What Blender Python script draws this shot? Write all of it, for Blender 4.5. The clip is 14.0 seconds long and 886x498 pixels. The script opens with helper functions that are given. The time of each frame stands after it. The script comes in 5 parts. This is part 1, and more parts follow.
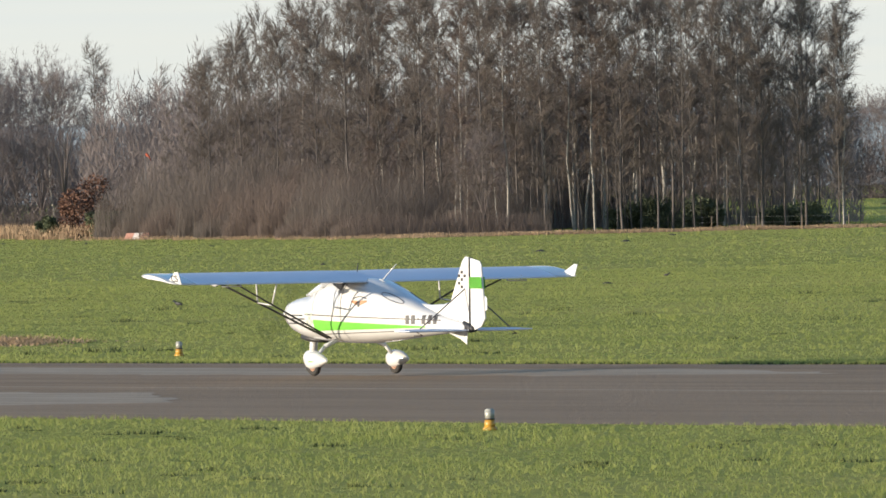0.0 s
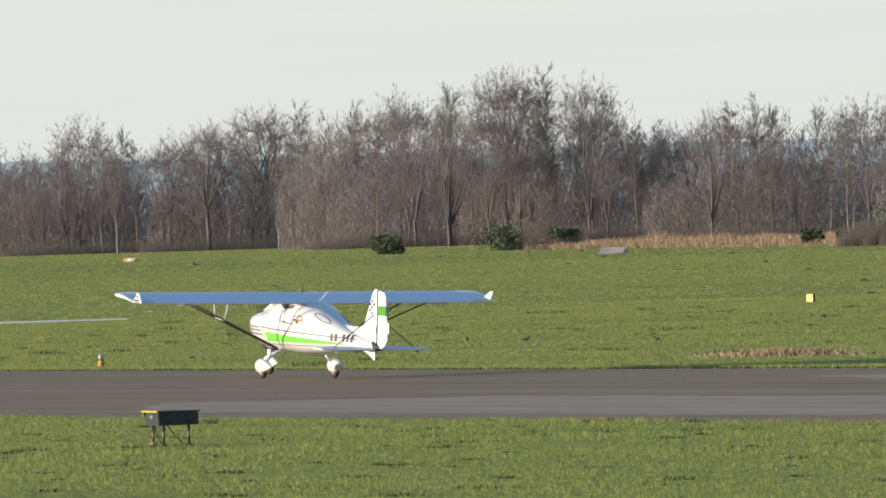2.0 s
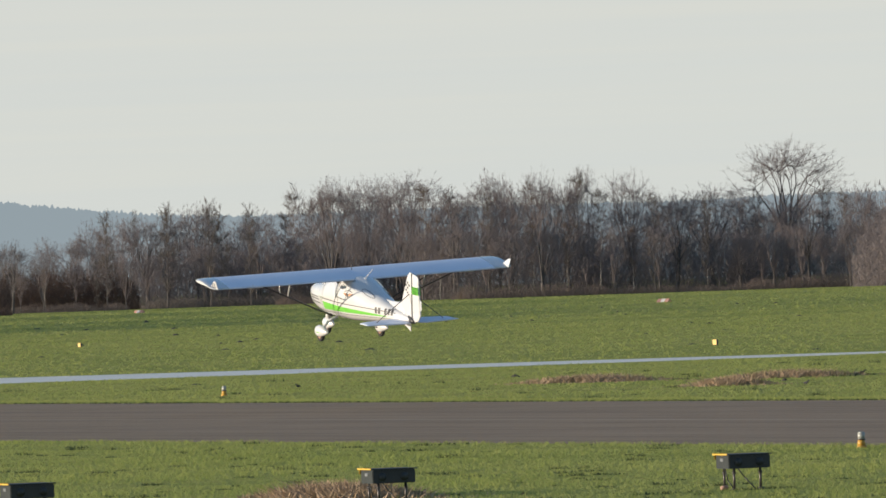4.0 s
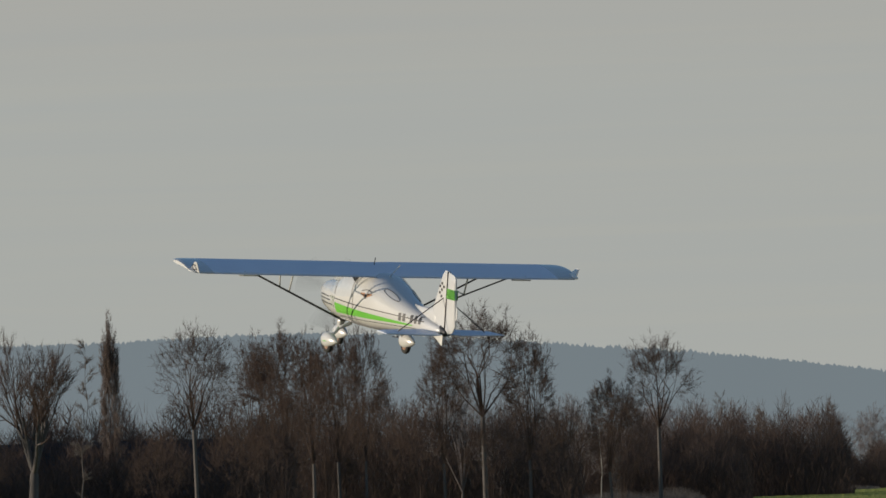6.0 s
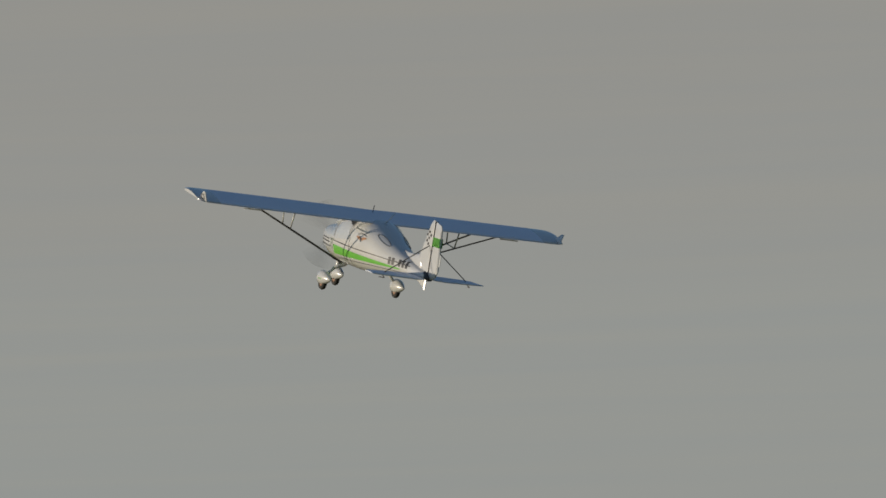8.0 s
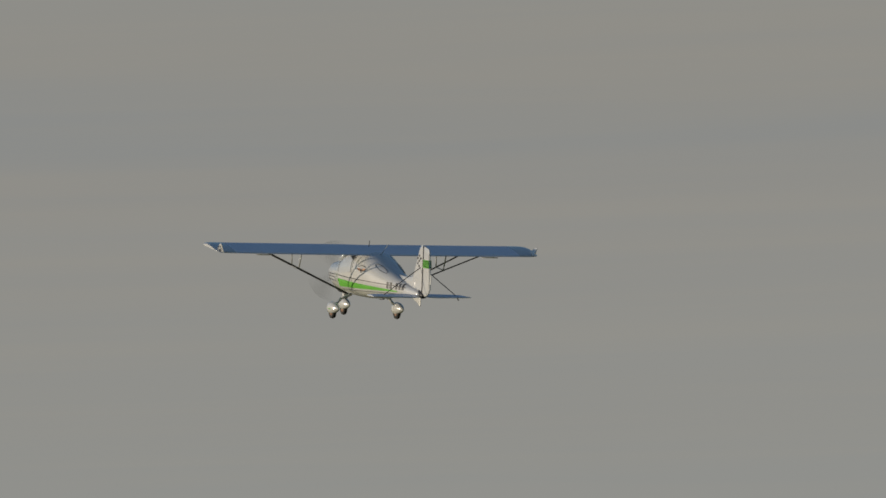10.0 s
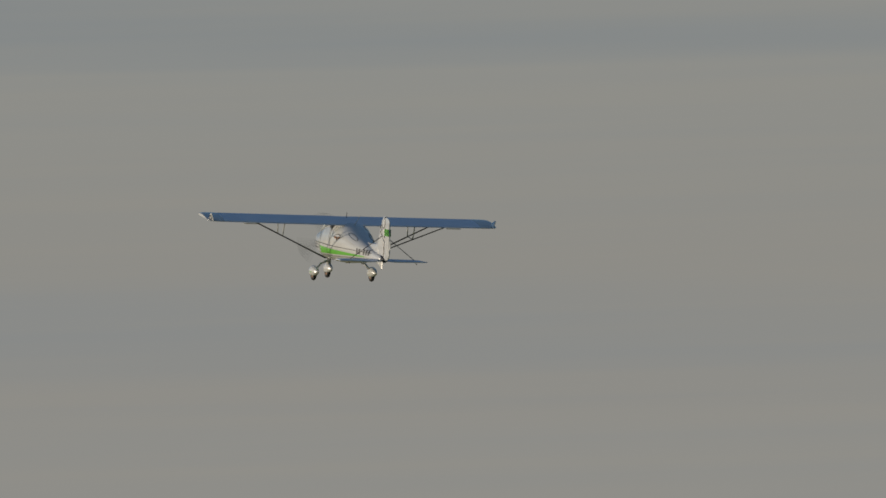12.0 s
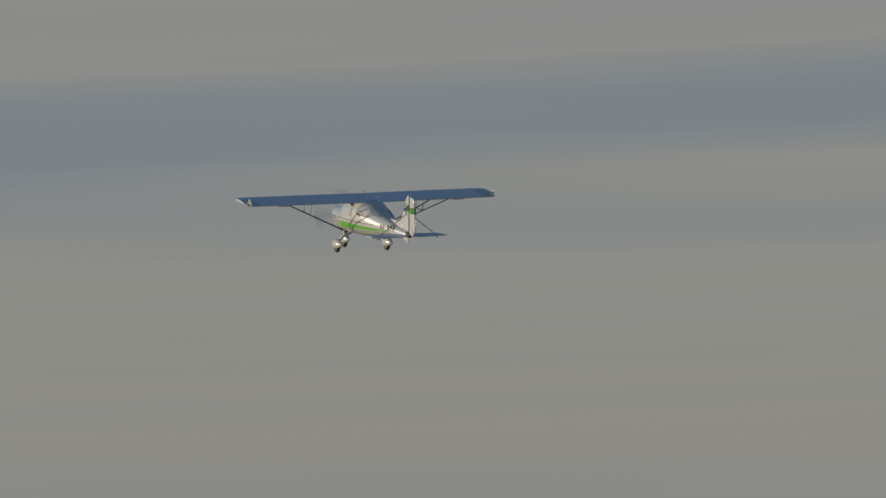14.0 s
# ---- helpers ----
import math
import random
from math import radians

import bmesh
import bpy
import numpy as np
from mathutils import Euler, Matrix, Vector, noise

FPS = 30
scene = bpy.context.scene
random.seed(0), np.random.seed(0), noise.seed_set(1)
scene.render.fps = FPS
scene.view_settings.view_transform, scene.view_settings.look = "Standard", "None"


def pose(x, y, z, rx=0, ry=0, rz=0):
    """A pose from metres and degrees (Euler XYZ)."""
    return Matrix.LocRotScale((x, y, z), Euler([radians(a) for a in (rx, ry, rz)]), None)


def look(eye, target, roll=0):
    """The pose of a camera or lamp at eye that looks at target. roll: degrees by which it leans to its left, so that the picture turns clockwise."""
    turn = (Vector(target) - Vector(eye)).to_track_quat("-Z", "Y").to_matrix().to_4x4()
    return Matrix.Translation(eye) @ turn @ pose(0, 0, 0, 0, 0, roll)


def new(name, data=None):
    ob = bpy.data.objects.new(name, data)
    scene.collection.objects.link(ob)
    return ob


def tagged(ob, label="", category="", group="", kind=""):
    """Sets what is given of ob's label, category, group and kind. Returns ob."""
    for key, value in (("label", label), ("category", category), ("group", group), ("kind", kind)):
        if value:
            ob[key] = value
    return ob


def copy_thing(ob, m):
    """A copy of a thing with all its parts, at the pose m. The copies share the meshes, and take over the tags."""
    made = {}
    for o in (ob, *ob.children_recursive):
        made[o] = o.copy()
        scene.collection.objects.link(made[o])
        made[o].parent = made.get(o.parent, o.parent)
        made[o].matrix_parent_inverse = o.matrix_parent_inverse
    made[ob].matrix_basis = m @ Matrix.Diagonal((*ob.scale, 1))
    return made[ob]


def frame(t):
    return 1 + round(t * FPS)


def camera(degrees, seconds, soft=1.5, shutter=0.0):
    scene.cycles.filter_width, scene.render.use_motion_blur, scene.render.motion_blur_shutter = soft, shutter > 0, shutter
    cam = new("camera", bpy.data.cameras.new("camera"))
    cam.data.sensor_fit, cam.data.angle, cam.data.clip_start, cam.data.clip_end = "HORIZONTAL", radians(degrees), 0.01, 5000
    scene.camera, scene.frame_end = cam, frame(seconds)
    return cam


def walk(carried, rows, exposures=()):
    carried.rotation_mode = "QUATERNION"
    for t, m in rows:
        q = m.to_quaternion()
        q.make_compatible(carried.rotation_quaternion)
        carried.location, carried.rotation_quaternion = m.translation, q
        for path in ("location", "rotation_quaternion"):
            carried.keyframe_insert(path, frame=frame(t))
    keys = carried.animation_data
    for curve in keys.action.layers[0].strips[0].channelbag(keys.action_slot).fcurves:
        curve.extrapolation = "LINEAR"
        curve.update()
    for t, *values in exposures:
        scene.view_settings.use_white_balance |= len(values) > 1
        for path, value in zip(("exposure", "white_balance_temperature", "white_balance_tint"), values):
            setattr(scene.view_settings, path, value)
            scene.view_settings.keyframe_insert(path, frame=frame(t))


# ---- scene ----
FOV = 2 * math.degrees(math.atan(784 / 17000))
cam = camera(FOV, 14.0, soft=1.6)
PATH = [
    (0.00, pose(-0.00, 0.00, 3.67, 89.619, 1.350, 53.600)),
    (0.50, pose(-0.00, 0.00, 3.67, 89.654, 1.450, 55.272)),
    (1.00, pose(-0.00, 0.00, 3.67, 89.674, 1.550, 56.876)),
    (1.50, pose(-0.00, 0.00, 3.67, 89.693, 1.650, 58.428)),
    (2.00, pose(-0.00, 0.00, 3.67, 89.824, 1.750, 60.105)),
    (2.50, pose(-0.00, 0.00, 3.67, 89.937, 1.850, 61.629)),
    (3.00, pose(-0.00, 0.00, 3.67, 90.012, 1.950, 63.227)),
    (3.50, pose(-0.00, 0.00, 3.67, 90.078, 1.925, 64.409)),
    (4.00, pose(-0.00, 0.00, 3.67, 90.168, 1.900, 65.493)),
    (4.15, pose(-0.00, 0.00, 3.67, 90.218, 1.893, 65.862)),
    (4.20, pose(-0.37, 0.14, 3.67, 90.234, 1.890, 65.985)),
    (4.30, pose(-1.12, 0.43, 3.67, 90.297, 1.886, 66.252)),
    (4.50, pose(-6.54, 2.49, 3.67, 90.422, 1.877, 66.785)),
    (4.80, pose(-16.64, 6.33, 3.67, 90.609, 1.864, 67.585)),
    (5.10, pose(-26.81, 10.19, 3.67, 90.797, 1.851, 68.385)),
    (5.40, pose(-36.98, 14.06, 3.67, 90.984, 1.839, 69.185)),
    (5.70, pose(-47.15, 17.92, 3.67, 91.172, 1.826, 69.985)),
    (6.00, pose(-57.32, 21.79, 3.67, 91.359, 1.813, 70.785)),
    (6.30, pose(-67.49, 25.66, 3.67, 91.547, 1.800, 71.585)),
    (6.50, pose(-72.57, 27.59, 3.67, 91.569, 1.800, 72.154)),
    (6.80, pose(-77.12, 29.32, 3.67, 91.670, 1.800, 72.988)),
    (7.00, pose(-78.05, 29.67, 3.67, 91.737, 1.800, 73.543)),
    (7.10, pose(-78.52, 29.85, 3.67, 91.843, 1.800, 73.699)),
    (7.50, pose(-78.52, 29.85, 3.67, 92.267, 1.800, 74.320)),
    (8.00, pose(-78.52, 29.85, 3.67, 92.719, 1.800, 75.291)),
    (8.20, pose(-78.52, 29.85, 3.67, 92.899, 1.800, 75.641)),
    (8.70, pose(-78.52, 29.85, 3.67, 93.399, 1.800, 76.284)),
    (9.20, pose(-78.52, 29.85, 3.67, 93.899, 1.800, 76.927)),
    (9.70, pose(-78.52, 29.85, 3.67, 94.400, 1.800, 77.570)),
    (10.10, pose(-78.52, 29.85, 3.67, 94.800, 1.800, 78.084)),
    (10.30, pose(-78.52, 29.85, 3.67, 95.000, 1.800, 78.341)),
    (10.50, pose(-78.52, 29.85, 3.67, 95.120, 1.800, 78.641)),
    (11.00, pose(-78.52, 29.85, 3.67, 95.420, 1.800, 79.491)),
    (11.50, pose(-78.52, 29.85, 3.67, 95.700, 1.800, 80.041)),
    (12.00, pose(-78.52, 29.85, 3.67, 95.970, 1.800, 80.391)),
    (12.50, pose(-78.52, 29.85, 3.67, 96.250, 1.800, 80.691)),
    (13.00, pose(-78.52, 29.85, 3.67, 96.500, 1.800, 81.141)),
    (13.50, pose(-78.52, 29.85, 3.67, 96.800, 1.800, 81.541)),
    (14.00, pose(-78.52, 29.85, 3.67, 97.100, 1.800, 81.941)),
]
FLIGHT = [
    (0.00, pose(-150.23, 108.55, 0.05, 0.43, -0.48, 179.09)),
    (0.50, pose(-160.64, 108.70, 0.03, 0.74, 0.09, 179.44)),
    (1.00, pose(-172.96, 109.09, 0.00, 1.11, -0.21, 179.14)),
    (1.50, pose(-183.43, 108.60, 0.01, 1.05, -0.61, 178.83)),
    (2.00, pose(-197.03, 109.23, 0.05, 1.47, -3.27, 179.04)),
    (2.50, pose(-209.54, 109.66, 0.13, 1.48, -5.27, 180.30)),
    (3.00, pose(-222.54, 109.93, 0.53, -1.50, -6.70, 182.29)),
    (3.50, pose(-234.67, 110.09, 1.23, -2.92, -6.68, 182.99)),
    (4.00, pose(-249.35, 110.74, 2.00, -2.31, -6.70, 183.08)),
    (4.20, pose(-250.29, 108.63, 2.27, -1.86, -6.83, 183.42)),
    (4.30, pose(-250.81, 107.48, 2.55, -1.64, -6.92, 183.60)),
    (4.50, pose(-251.98, 105.09, 3.11, -1.21, -7.11, 183.98)),
    (4.80, pose(-253.69, 101.64, 3.91, -0.57, -7.38, 184.54)),
    (5.10, pose(-255.25, 98.45, 4.64, 0.07, -7.66, 185.10)),
    (5.40, pose(-256.65, 95.51, 5.31, 0.72, -7.94, 185.67)),
    (5.70, pose(-257.92, 92.82, 5.92, 1.36, -8.21, 186.23)),
    (6.00, pose(-259.04, 90.39, 6.46, 2.01, -8.49, 186.80)),
    (6.30, pose(-260.04, 88.22, 6.93, 2.66, -8.77, 187.36)),
    (6.50, pose(-267.67, 89.05, 7.45, 3.82, -8.61, 188.39)),
    (7.00, pose(-281.37, 89.35, 9.07, 3.55, -8.73, 190.01)),
    (7.50, pose(-291.49, 87.74, 11.08, 5.16, -9.86, 189.22)),
    (8.00, pose(-299.99, 86.22, 13.51, 6.84, -11.00, 188.87)),
    (8.20, pose(-303.19, 85.61, 14.30, 6.21, -10.79, 189.26)),
    (8.70, pose(-311.28, 84.95, 16.59, 4.61, -10.30, 189.98)),
    (9.20, pose(-319.89, 84.24, 19.04, 3.00, -9.81, 190.70)),
    (9.70, pose(-329.07, 83.47, 21.67, 1.40, -9.33, 191.41)),
    (10.10, pose(-336.88, 82.81, 23.91, 0.12, -8.94, 191.98)),
    (10.30, pose(-340.94, 82.46, 25.08, -0.52, -8.74, 192.26)),
    (10.50, pose(-345.20, 81.90, 25.91, -1.13, -8.48, 192.58)),
    (11.00, pose(-355.88, 77.88, 28.88, -3.21, -8.77, 190.51)),
    (11.50, pose(-365.15, 77.05, 31.56, 0.46, -10.53, 188.39)),
    (12.00, pose(-373.67, 77.59, 34.01, 1.09, -10.19, 189.89)),
    (12.50, pose(-382.65, 78.43, 36.66, 1.69, -9.85, 191.34)),
    (13.00, pose(-391.00, 77.24, 39.09, 0.88, -11.77, 193.03)),
    (13.50, pose(-399.70, 76.26, 41.94, 0.03, -13.73, 194.69)),
    (14.00, pose(-407.40, 74.88, 45.00, -3.75, -12.65, 197.79)),
]
EXPOSURES = [(0.0, 0.7), (2.0, 0.63), (3.0, 0.51), (4.2, 0.38), (5.0, 0.08), (6.3, -0.42), (7.0, -0.52), (8.0, -0.75), (10.3, -0.82), (14.0, -0.86)]
walk(cam, PATH, EXPOSURES)

# ---- sky and sun ----
SUN_AZ, SUN_EL = 195.0, 4.6
world = bpy.data.worlds.new("sky")
scene.world = world
world.use_nodes = True
wn, wl = world.node_tree.nodes, world.node_tree.links
wn.clear()
w_out = wn.new("ShaderNodeOutputWorld")
w_bg = wn.new("ShaderNodeBackground")
w_sky = wn.new("ShaderNodeTexSky")
w_sky.sky_type = "NISHITA"
w_sky.sun_disc = False
w_sky.sun_elevation = radians(SUN_EL)
w_sky.sun_rotation = radians(SUN_AZ)
w_sky.dust_density = 0.6
w_sky.ozone_density = 3.0
w_scale = wn.new("ShaderNodeVectorMath")
w_scale.operation = "SCALE"
w_scale.inputs["Scale"].default_value = 0.26
wl.new(w_sky.outputs[0], w_scale.inputs[0])
w_co = wn.new("ShaderNodeTexCoord")
w_sep = wn.new("ShaderNodeSeparateXYZ")
wl.new(w_co.outputs["Generated"], w_sep.inputs[0])
# high thin haze: full near the horizon, thinning towards the zenith
w_haze = wn.new("ShaderNodeMapRange")
w_haze.inputs["From Min"].default_value = 0.15
w_haze.inputs["From Max"].default_value = 0.23
w_haze.inputs["To Min"].default_value = 0.94
w_haze.inputs["To Max"].default_value = 0.06
wl.new(w_sep.outputs["Z"], w_haze.inputs["Value"])
# long flat streaks of cloud
w_map = wn.new("ShaderNodeMapping")
w_map.inputs["Scale"].default_value = (3.0, 3.0, 75.0)
wl.new(w_co.outputs["Generated"], w_map.inputs[0])
w_noise = wn.new("ShaderNodeTexNoise")
w_noise.inputs["Scale"].default_value = 1.0
w_noise.inputs["Detail"].default_value = 3.0
w_noise.inputs["Roughness"].default_value = 0.45
w_noise.inputs["Distortion"].default_value = 0.3
wl.new(w_map.outputs[0], w_noise.inputs[0])
w_wave = wn.new("ShaderNodeMath")
w_wave.operation = "MULTIPLY_ADD"
w_wave.inputs[1].default_value = 0.026
wl.new(w_noise.outputs[0], w_wave.inputs[0])
wl.new(w_sep.outputs["Z"], w_wave.inputs[2])
# layers of haze and thin cloud by height, ruffled by the noise
w_pos = wn.new("ShaderNodeMapRange")
w_pos.inputs["From Min"].default_value = 0.013
w_pos.inputs["From Max"].default_value = 0.213
wl.new(w_wave.outputs[0], w_pos.inputs["Value"])
w_ramp = wn.new("ShaderNodeValToRGB")
layers = [(0.0, (0.5, 0.525, 0.505)), (0.17, (0.502, 0.515, 0.494)), (0.3, (0.5, 0.494, 0.467)), (0.43, (0.492, 0.47, 0.432)), (0.475, (0.455, 0.453, 0.438)), (0.51, (0.492, 0.468, 0.424)),
          (0.641, (0.49, 0.48, 0.442)), (0.673, (0.36, 0.402, 0.435)), (0.7, (0.375, 0.412, 0.435)), (0.728, (0.49, 0.48, 0.45)), (0.84, (0.42, 0.44, 0.455)), (1.0, (0.48, 0.47, 0.45))]
w_el = w_ramp.color_ramp.elements
while len(w_el) < len(layers):
    w_el.new(0.5)
for k, (p, c) in enumerate(layers):
    w_el[k].position, w_el[k].color = p, (*c, 1)
wl.new(w_pos.outputs[0], w_ramp.inputs[0])
w_mix = wn.new("ShaderNodeMix")
w_mix.data_type = "RGBA"
wl.new(w_haze.outputs[0], w_mix.inputs[0])
wl.new(w_scale.outputs[0], w_mix.inputs[6])
# fine wisps within the layers
w_map2 = wn.new("ShaderNodeMapping")
w_map2.inputs["Scale"].default_value = (9.0, 9.0, 420.0)
w_map2.inputs["Rotation"].default_value = (0.012, 0.008, 0.0)
wl.new(w_co.outputs["Generated"], w_map2.inputs[0])
w_wisp = wn.new("ShaderNodeTexNoise")
w_wisp.inputs["Scale"].default_value = 1.0
w_wisp.inputs["Detail"].default_value = 5.0
w_wisp.inputs["Distortion"].default_value = 0.4
wl.new(w_map2.outputs[0], w_wisp.inputs[0])
w_tint = wn.new("ShaderNodeValToRGB")
w_tint.color_ramp.elements[0].position, w_tint.color_ramp.elements[1].position = 0.35, 0.68
w_tint.color_ramp.elements[0].color, w_tint.color_ramp.elements[1].color = (0.965, 0.975, 0.988, 1), (1.0, 0.993, 0.982, 1)
wl.new(w_wisp.outputs[0], w_tint.inputs[0])
w_mul = wn.new("ShaderNodeVectorMath")
w_mul.operation = "MULTIPLY"
wl.new(w_ramp.outputs[0], w_mul.inputs[0])
wl.new(w_tint.outputs[0], w_mul.inputs[1])
w_lift = wn.new("ShaderNodeVectorMath")
w_lift.operation = "SCALE"
w_lift.inputs["Scale"].default_value = 1.03
wl.new(w_mul.outputs[0], w_lift.inputs[0])
wl.new(w_lift.outputs[0], w_mix.inputs[7])
wl.new(w_mix.outputs[2], w_bg.inputs[0])
wl.new(w_bg.outputs[0], w_out.inputs[0])

sun_data = bpy.data.lights.new("sun", "SUN")
sun_data.energy, sun_data.angle, sun_data.color = 5.0, radians(0.6), (1.0, 0.86, 0.68)
sun = new("sun", sun_data)
saz, sel = radians(SUN_AZ), radians(SUN_EL)
sun.matrix_world = look((0, 0, 0), (-math.sin(saz) * math.cos(sel), -math.cos(saz) * math.cos(sel), -math.sin(sel)))


# ---- materials ----
def material(name, rough=0.6, metal=0.0):
    m = bpy.data.materials.new(name)
    m.use_nodes = True
    b = m.node_tree.nodes["Principled BSDF"]
    b.inputs["Roughness"].default_value = rough
    b.inputs["Metallic"].default_value = metal
    return m, m.node_tree.nodes, m.node_tree.links, b


def noisy(name, c0, c1, scale=3.0, fine=40.0, rough=0.6, metal=0.0, bump=0.2, stretch=(1, 1, 1), coat=0.0, dist=0.02, vary=0.0):
    """Two scales of noise between two colours, with fine relief."""
    m, n, l, b = material(name, rough, metal)
    co = n.new("ShaderNodeTexCoord")
    mp = n.new("ShaderNodeMapping")
    mp.inputs["Scale"].default_value = stretch
    l.new(co.outputs["Object"], mp.inputs[0])
    n1, n2 = n.new("ShaderNodeTexNoise"), n.new("ShaderNodeTexNoise")
    n1.inputs["Scale"].default_value, n2.inputs["Scale"].default_value = scale, fine
    n1.inputs["Detail"].default_value = 5
    l.new(mp.outputs[0], n1.inputs[0])
    l.new(mp.outputs[0], n2.inputs[0])
    mx = n.new("ShaderNodeMath")
    mx.operation = "MULTIPLY_ADD"
    mx.inputs[1].default_value = 0.4
    l.new(n2.outputs[0], mx.inputs[0])
    sc = n.new("ShaderNodeMath")
    sc.operation = "MULTIPLY"
    sc.inputs[1].default_value = 0.6
    l.new(n1.outputs[0], sc.inputs[0])
    l.new(sc.outputs[0], mx.inputs[2])
    src = mx.outputs[0]
    if vary:
        oi = n.new("ShaderNodeObjectInfo")
        va = n.new("ShaderNodeMath")
        va.operation = "MULTIPLY_ADD"
        va.inputs[1].default_value = vary
        l.new(oi.outputs["Random"], va.inputs[0])
        l.new(src, va.inputs[2])
        src = va.outputs[0]
    rp = n.new("ShaderNodeValToRGB")
    rp.color_ramp.elements[0].position, rp.color_ramp.elements[1].position = 0.3, 0.7 + vary
    rp.color_ramp.elements[0].color, rp.color_ramp.elements[1].color = (*c0, 1), (*c1, 1)
    l.new(src, rp.inputs[0])
    l.new(rp.outputs[0], b.inputs["Base Color"])
    if bump:
        bp = n.new("ShaderNodeBump")
        bp.inputs["Strength"].default_value, bp.inputs["Distance"].default_value = bump, dist
        l.new(n2.outputs[0], bp.inputs["Height"])
        l.new(bp.outputs[0], b.inputs["Normal"])
    b.inputs["Coat Weight"].default_value = coat
    b.inputs["Coat Roughness"].default_value = 0.1
    return m


def island(name, c0, c1, rough=0.8, sub=0.0):
    """Colour that differs from piece to piece of a joined mesh, with a slow drift over the ground."""
    m, n, l, b = material(name, rough)
    g = n.new("ShaderNodeNewGeometry")
    co = n.new("ShaderNodeTexNoise")
    co.inputs["Scale"].default_value = 0.12
    co.inputs["Detail"].default_value = 4
    l.new(g.outputs["Position"], co.inputs[0])
    ad = n.new("ShaderNodeMath")
    ad.operation = "MULTIPLY_ADD"
    ad.inputs[1].default_value = 0.5
    l.new(g.outputs["Random Per Island"], ad.inputs[0])
    hf = n.new("ShaderNodeMath")
    hf.operation = "MULTIPLY"
    hf.inputs[1].default_value = 0.5
    l.new(co.outputs[0], hf.inputs[0])
    l.new(hf.outputs[0], ad.inputs[2])
    rp = n.new("ShaderNodeValToRGB")
    rp.color_ramp.elements[0].position, rp.color_ramp.elements[1].position = 0.2, 0.8
    rp.color_ramp.elements[0].color, rp.color_ramp.elements[1].color = (*c0, 1), (*c1, 1)
    l.new(ad.outputs[0], rp.inputs[0])
    l.new(rp.outputs[0], b.inputs["Base Color"])
    return m


def ground_material(name, stops, scales, bump, dist):
    """Ground with broad patches, streaks along the runway and fine tufts."""
    m, n, l, b = material(name, 0.9)
    g = n.new("ShaderNodeNewGeometry")
    acc = None
    for (sx, sy), wgt in scales:
        mp = n.new("ShaderNodeMapping")
        mp.inputs["Scale"].default_value = (sx, sy, 0.0)
        l.new(g.outputs["Position"], mp.inputs[0])
        t = n.new("ShaderNodeTexNoise")
        t.inputs["Scale"].default_value = 1.0
        t.inputs["Detail"].default_value = 4
        t.inputs["Roughness"].default_value = 0.6
        l.new(mp.outputs[0], t.inputs[0])
        mu = n.new("ShaderNodeMath")
        mu.operation = "MULTIPLY_ADD"
        mu.inputs[1].default_value = wgt
        l.new(t.outputs[0], mu.inputs[0])
        if acc is None:
            mu.inputs[2].default_value = 0.0
        else:
            l.new(acc, mu.inputs[2])
        acc = mu.outputs[0]
        last = t
    rp = n.new("ShaderNodeValToRGB")
    e = rp.color_ramp.elements
    while len(e) < len(stops):
        e.new(0.5)
    for k, (p, c) in enumerate(stops):
        e[k].position, e[k].color = p, (*c, 1)
    l.new(acc, rp.inputs[0])
    l.new(rp.outputs[0], b.inputs["Base Color"])
    bp = n.new("ShaderNodeBump")
    bp.inputs["Strength"].default_value, bp.inputs["Distance"].default_value = bump, dist
    l.new(last.outputs[0], bp.inputs["Height"])
    l.new(bp.outputs[0], b.inputs["Normal"])
    return m


M_GRASS = ground_material("meadow", [(0.33, (0.21, 0.225, 0.045)), (0.47, (0.31, 0.315, 0.07)), (0.6, (0.37, 0.345, 0.09)), (0.72, (0.42, 0.33, 0.13))],
                          [((0.02, 0.05), 0.45), ((0.25, 0.4), 0.3), ((3.0, 3.0), 0.25)], 1.0, 0.25)
M_ASPHALT = ground_material("asphalt", [(0.36, (0.198, 0.126, 0.07)), (0.5, (0.276, 0.18, 0.102)), (0.66, (0.355, 0.238, 0.142))],
                            [((0.01, 0.9), 0.4), ((0.12, 0.25), 0.3), ((9.0, 9.0), 0.3)], 1.0, 0.08)
M_ASPHALT_PALE = ground_material("worn_asphalt", [(0.36, (0.27, 0.2, 0.135)), (0.5, (0.38, 0.29, 0.2)), (0.66, (0.48, 0.37, 0.265))],
                                 [((0.02, 1.4), 0.5), ((0.3, 0.6), 0.3), ((9.0, 9.0), 0.2)], 1.0, 0.08)
M_CONCRETE = noisy("pale_concrete", (0.78, 0.7, 0.58), (0.88, 0.8, 0.68), 0.3, 4.0, 0.9)
M_BLADE = island("grass_blades", (0.245, 0.298, 0.076), (0.41, 0.418, 0.148), 0.9)
for turf in (M_GRASS, M_BLADE):
    turf.node_tree.nodes["Principled BSDF"].inputs["Specular IOR Level"].default_value = 0.1


def see_through(m, share):
    """Thin leaves that let part of the light through."""
    n, l = m.node_tree.nodes, m.node_tree.links
    b = n["Principled BSDF"]
    t = n.new("ShaderNodeBsdfTranslucent")
    l.new(b.inputs["Base Color"].links[0].from_socket, t.inputs[0])
    x = n.new("ShaderNodeMixShader")
    x.inputs[0].default_value = share
    l.new(b.outputs[0], x.inputs[1])
    l.new(t.outputs[0], x.inputs[2])
    l.new(x.outputs[0], n["Material Output"].inputs[0])


